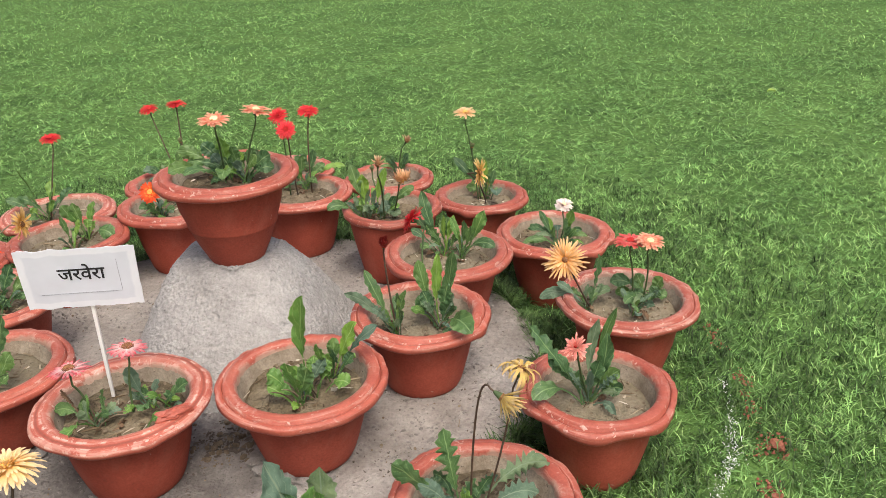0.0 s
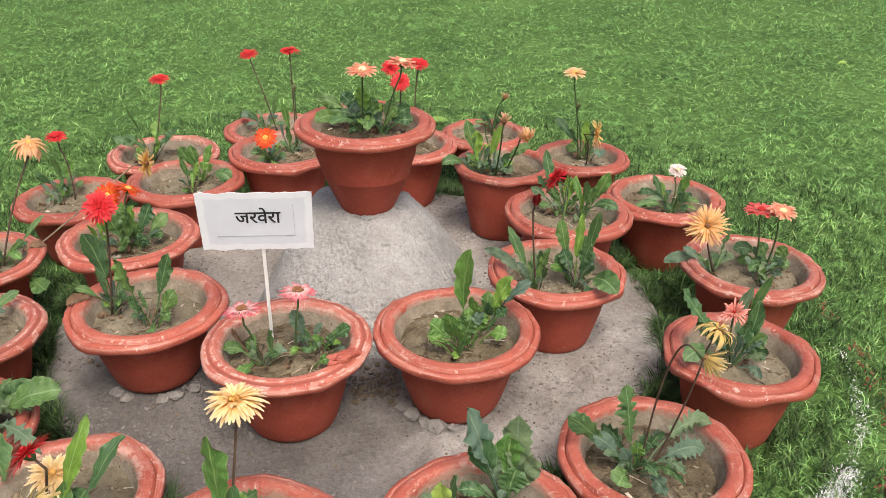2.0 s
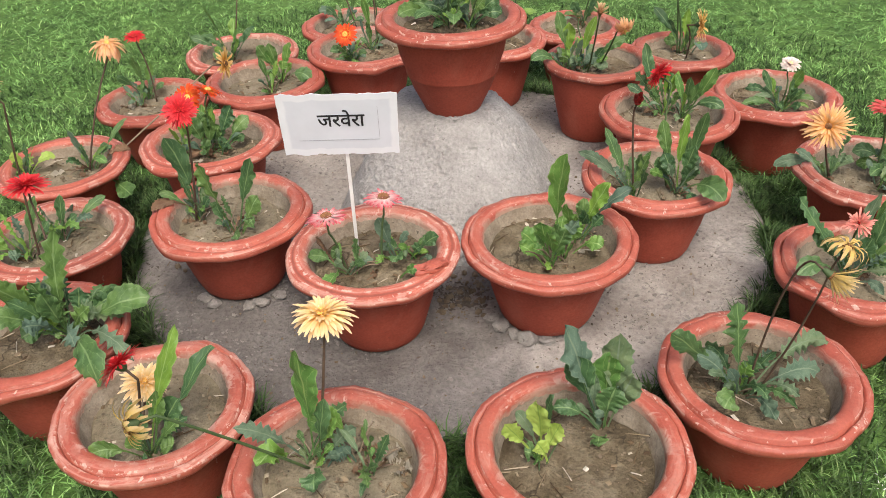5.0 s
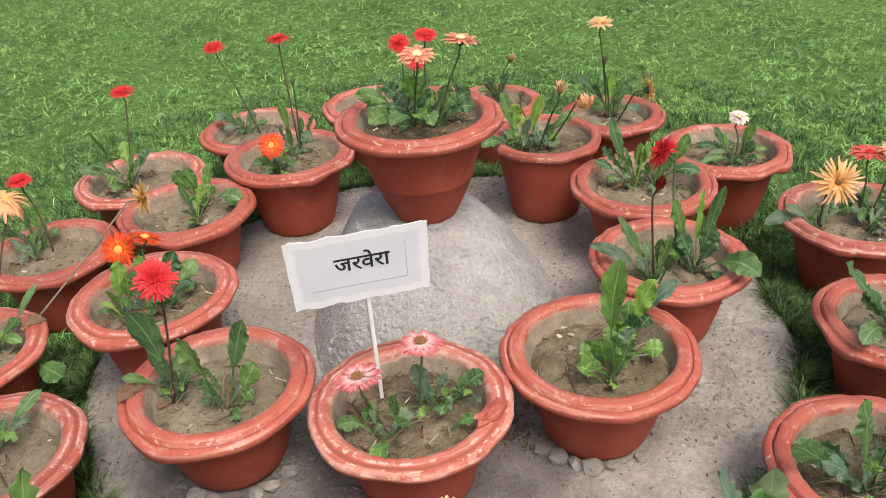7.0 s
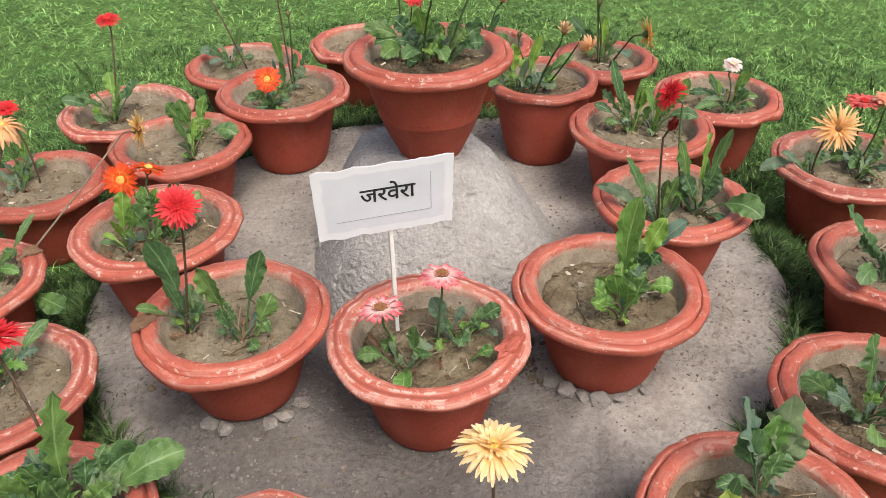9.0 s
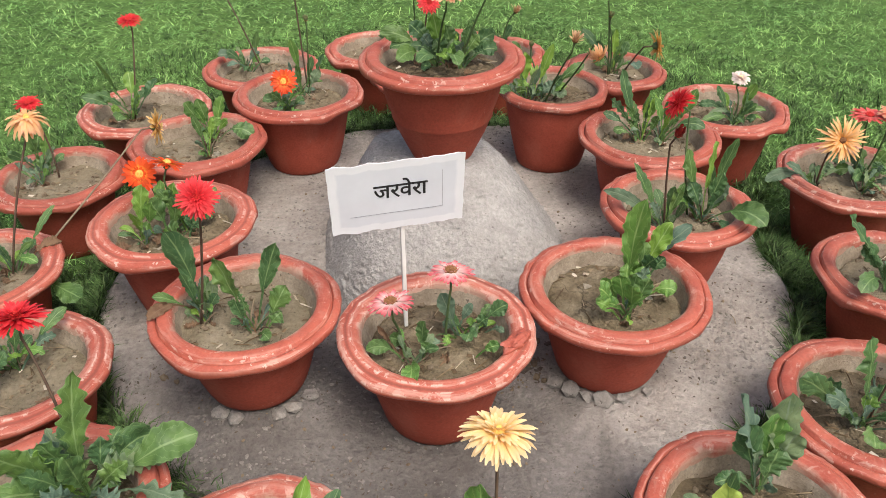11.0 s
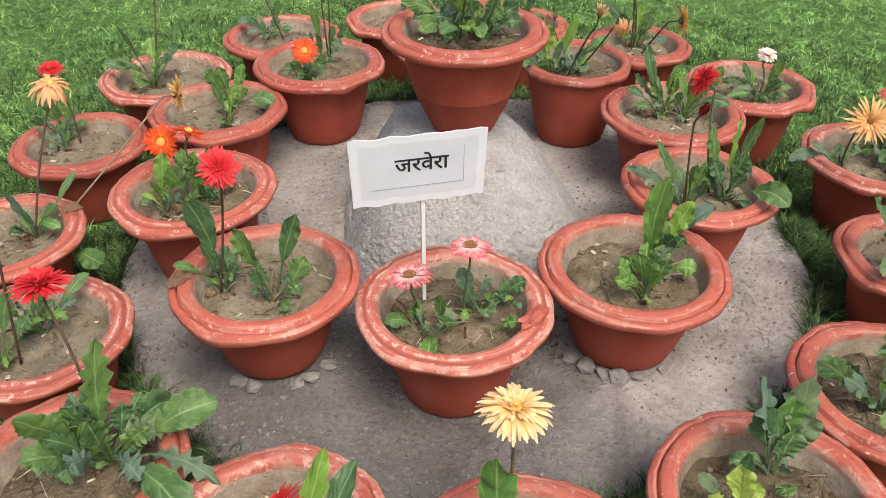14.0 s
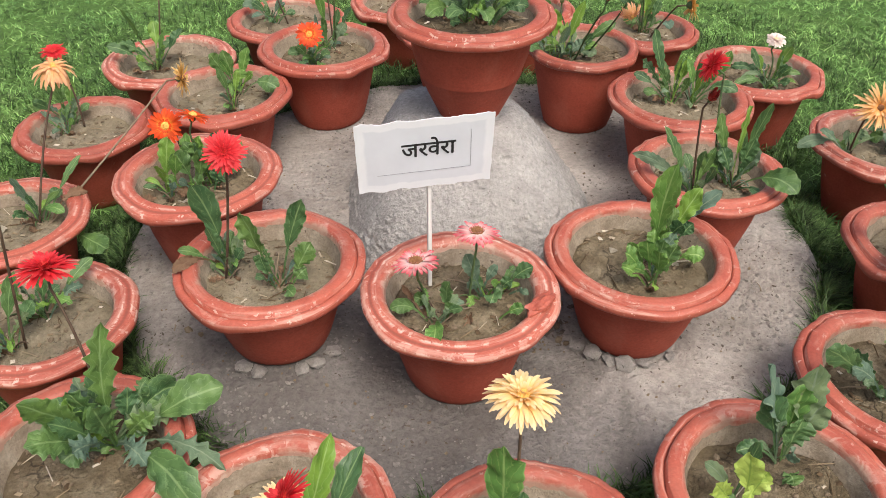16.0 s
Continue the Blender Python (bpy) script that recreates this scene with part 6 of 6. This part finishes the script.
def blades(name, pts, length, width, rng, material, lean=(0.5, 1.25), flat=0.0, arc=0.5):
    """Bent grass blades as one mesh; pts: x, y, z rows; length and width: one per blade; arc: how far the tip bows over."""
    n = len(pts)
    yaw = rng.uniform(0, 2 * np.pi, n)
    tilt = rng.uniform(lean[0], lean[1], n)
    tilt = tilt + (lean[1] - tilt) * flat
    bow = arc * rng.uniform(0.4, 1.2, n)
    sway = rng.uniform(-0.7, 0.7, n)
    p, v = pts.astype(np.float64).copy(), np.zeros((n, 7, 3), np.float32)
    for i, wide in enumerate((0.8, 1.0, 0.8, 0.0)):
        side = np.stack([-np.sin(yaw), np.cos(yaw), np.zeros(n)], 1) * (width / 2 * wide)[:, None]
        if i < 3:
            v[:, 2 * i, :], v[:, 2 * i + 1, :] = p - side, p + side
        else:
            v[:, 6, :] = p
        a = tilt + bow * (i - 1)
        p = p + np.stack([np.cos(yaw) * np.sin(a), np.sin(yaw) * np.sin(a), np.cos(a)], 1) * (length / 3)[:, None]
        yaw = yaw + sway * 0.5
    me = bpy.data.meshes.new(name)
    me.vertices.add(n * 7)
    me.vertices.foreach_set("co", v.ravel())
    base = (np.arange(n) * 7)[:, None]
    me.loops.add(n * 11)
    me.loops.foreach_set("vertex_index", (base + np.array([0, 1, 3, 2, 2, 3, 5, 4, 4, 5, 6])).ravel().astype(np.int32))
    me.polygons.add(n * 3)
    me.polygons.foreach_set("loop_start", ((np.arange(n) * 11)[:, None] + np.array([0, 4, 8])).ravel().astype(np.int32))
    me.polygons.foreach_set("use_smooth", np.ones(n * 3, dtype=bool))
    me.update(calc_edges=True)
    me.validate()
    return part(name, me, material)


def lawn_points(areas, rng):
    """x, y and size of blades strewn over rectangles, clear of the pad."""
    rows = []
    for x0, x1, y0, y1, dens, size in areas:
        n = int((x1 - x0) * (y1 - y0) * dens)
        rows.append(np.stack([rng.uniform(x0, x1, n), rng.uniform(y0, y1, n), np.full(n, size)], 1))
    p = np.concatenate(rows)
    r = np.hypot(p[:, 0] - PAD.x, p[:, 1] - PAD.y)
    return p[(r > 0.955 + rng.uniform(-0.01, 0.04, len(p))) & (rng.random(len(p)) < np.clip((r - 0.9) / 0.5, 0.5, 1.0))]


def build_grass():
    rng = np.random.default_rng(3)
    p = lawn_points(((-2.6, 2.6, -1.1, 2.9, 6200, 0.95), (-4.5, 4.8, 2.9, 5.5, 3000, 1.2), (-4.5, -2.6, -1.1, 2.9, 1800, 1.3), (2.6, 4.8, -1.1, 2.9, 1800, 1.3), (-7, 11, 5.5, 13, 900, 1.8), (-9, -4.5, 0.5, 5.5, 800, 1.8), (4.8, 9, 0.5, 5.5, 800, 1.8)), rng)
    n = len(p)
    clump = 0.5 + 0.5 * np.sin(p[:, 0] * 5.1 + 2 * np.sin(p[:, 1] * 3.7)) * np.sin(p[:, 1] * 4.6 + 2 * np.sin(p[:, 0] * 4.1))
    tuft = np.sin(p[:, 0] * 31 + 3 * np.sin(p[:, 1] * 17)) * np.sin(p[:, 1] * 37 + 3 * np.sin(p[:, 0] * 23))
    length = (0.020 + 0.026 * rng.random(n) + 0.010 * clump + 0.007 * tuft) * (0.7 + 0.3 * p[:, 2])
    width = (0.0026 + 0.0020 * rng.random(n)) * p[:, 2] ** 1.6
    pts = np.concatenate([p[:, :2], np.full((n, 1), LAWN_Z - 0.006)], 1)
    pts[:, 2] += 0.010 * tuft
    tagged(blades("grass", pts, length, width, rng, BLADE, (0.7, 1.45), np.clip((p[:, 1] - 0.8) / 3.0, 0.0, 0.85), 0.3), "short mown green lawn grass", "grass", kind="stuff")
    # longer pale blades bowing over the mown turf, in loose drifts
    p = lawn_points(((-2.6, 2.6, -1.1, 2.9, 1300, 1.0), (-4.5, 4.8, 2.9, 5.5, 900, 1.15), (-4.5, -2.6, -1.1, 2.9, 600, 1.2), (2.6, 4.8, -1.1, 2.9, 600, 1.2), (-7, 11, 5.5, 13, 320, 1.6)), rng)
    drift = np.sin(p[:, 0] * 6.3 + 2.5 * np.sin(p[:, 1] * 4.1)) * np.sin(p[:, 1] * 7.7 + 2.2 * np.sin(p[:, 0] * 5.3))
    p = p[drift > rng.uniform(-0.9, 0.7, len(p))]
    n = len(p)
    pts = np.concatenate([p[:, :2], np.full((n, 1), LAWN_Z + 0.004)], 1)
    length = (0.035 + 0.035 * rng.random(n)) * (0.7 + 0.3 * p[:, 2])
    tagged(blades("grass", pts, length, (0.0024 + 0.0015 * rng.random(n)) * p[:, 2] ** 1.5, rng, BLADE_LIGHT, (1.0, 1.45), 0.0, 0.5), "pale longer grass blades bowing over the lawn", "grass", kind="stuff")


build_grass()


def build_edge_grass():
    """Longer unmown blades between the pots, where the lawn meets the pad."""
    rng = np.random.default_rng(13)
    n = 95000
    a, r = rng.uniform(0, 2 * np.pi, n), 0.945 + 1.35 * rng.uniform(0, 1, n) ** 1.9
    r = np.where(rng.random(n) < 0.22, rng.uniform(0.935, 1.05, n), r)
    keep = np.sin(a * 9 + 3 * np.sin(a * 4) + 11 * r) + np.sin(a * 23 + 1 - 17 * r) > -0.9
    a, r = a[keep], r[keep]
    pts = np.stack([PAD.x + r * np.cos(a), PAD.y + r * np.sin(a), np.full(len(a), LAWN_Z - 0.004)], 1)
    pts[:, 2] += np.clip((1.0 - r) * 0.9, 0, 0.05)
    tall = (0.6 + 0.4 * np.sin(a * 13 + 9 * r)) * np.clip(1.7 - 0.7 * r, 0.1, 1.0)
    ob = blades("long_grass", pts, (0.04 + 0.06 * rng.random(len(a))) * (0.7 + 0.4 * tall), 0.0024 + 0.002 * rng.random(len(a)), rng, BLADE_SHADED, (0.45, 1.35))
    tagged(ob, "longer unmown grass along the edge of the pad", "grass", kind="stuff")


build_edge_grass()


def build_lime():
    """White line across the lawn, thick at its near end and breaking up further off."""
    rng = np.random.default_rng(8)
    way = [(1.209, 0.503, 0.006, 34), (1.196, 0.40, 0.004, 22), (1.183, 0.301, 0.009, 120), (1.140, 0.145, 0.008, 120), (1.09, 0.05, 0.005, 60),
           (1.038, -0.048, 0.010, 480), (0.970, -0.130, 0.012, 1000), (0.890, -0.237, 0.013, 620), (0.770, -0.38, 0.022, 0)]
    rows = []
    for (x0, y0, w0, count), (x1, y1, w1, _) in zip(way, way[1:]):
        s = rng.random(count)
        w = w0 + (w1 - w0) * s
        q = rng.normal(0, 1, count) * w * (0.9 + 0.7 * np.sin(s * 9) ** 2)
        rows.append(np.stack([x0 + (x1 - x0) * s + q, y0 + (y1 - y0) * s - q * 0.4 + rng.normal(0, 0.008, count), np.full(count, LAWN_Z + 0.020)], 1))
    rows.append(np.stack([-1.16 + rng.normal(0, 0.05, 14), -0.55 + rng.normal(0, 0.08, 14), np.full(14, LAWN_Z + 0.022)], 1))
    pts = np.concatenate(rows)
    n = len(pts)
    pts[:, 2] += rng.uniform(-0.006, 0.012, n)
    ob = blades("lime_line", pts, rng.uniform(0.003, 0.012, n), rng.uniform(0.0008, 0.0022, n), rng, LIME, (0.9, 1.5))
    tagged(ob, "broken line of white lime powder on the grass", "lime line", kind="stuff")


build_lime()


def build_fallen_leaf():
    verts, faces, uvs = [], [], []
    for i in range(9):
        s = i / 8
        for q in range(5):
            x = q / 2 - 1
            verts.append(((s - 0.5) * 0.10, x * 0.026 * math.sin(math.pi * (0.06 + 0.88 * s)), 0.006 + 0.012 * abs(x) + 0.008 * math.sin(3 * s)))
            uvs.append((q / 4, s))
    for i in range(8):
        for q in range(4):
            a = i * 5 + q
            faces.append((a, a + 1, a + 6, a + 5))
    ob = part("fallen_leaf", mesh_of("fallen_leaf", verts, faces, uvs), LEAF["Y"])
    ob.scale = (0.55, 0.9, 1.0)
    ob.location = (2.49, 3.93, LAWN_Z + 0.04)
    tagged(ob, "yellow-green fallen leaf lying on the lawn", "leaf")


build_fallen_leaf()
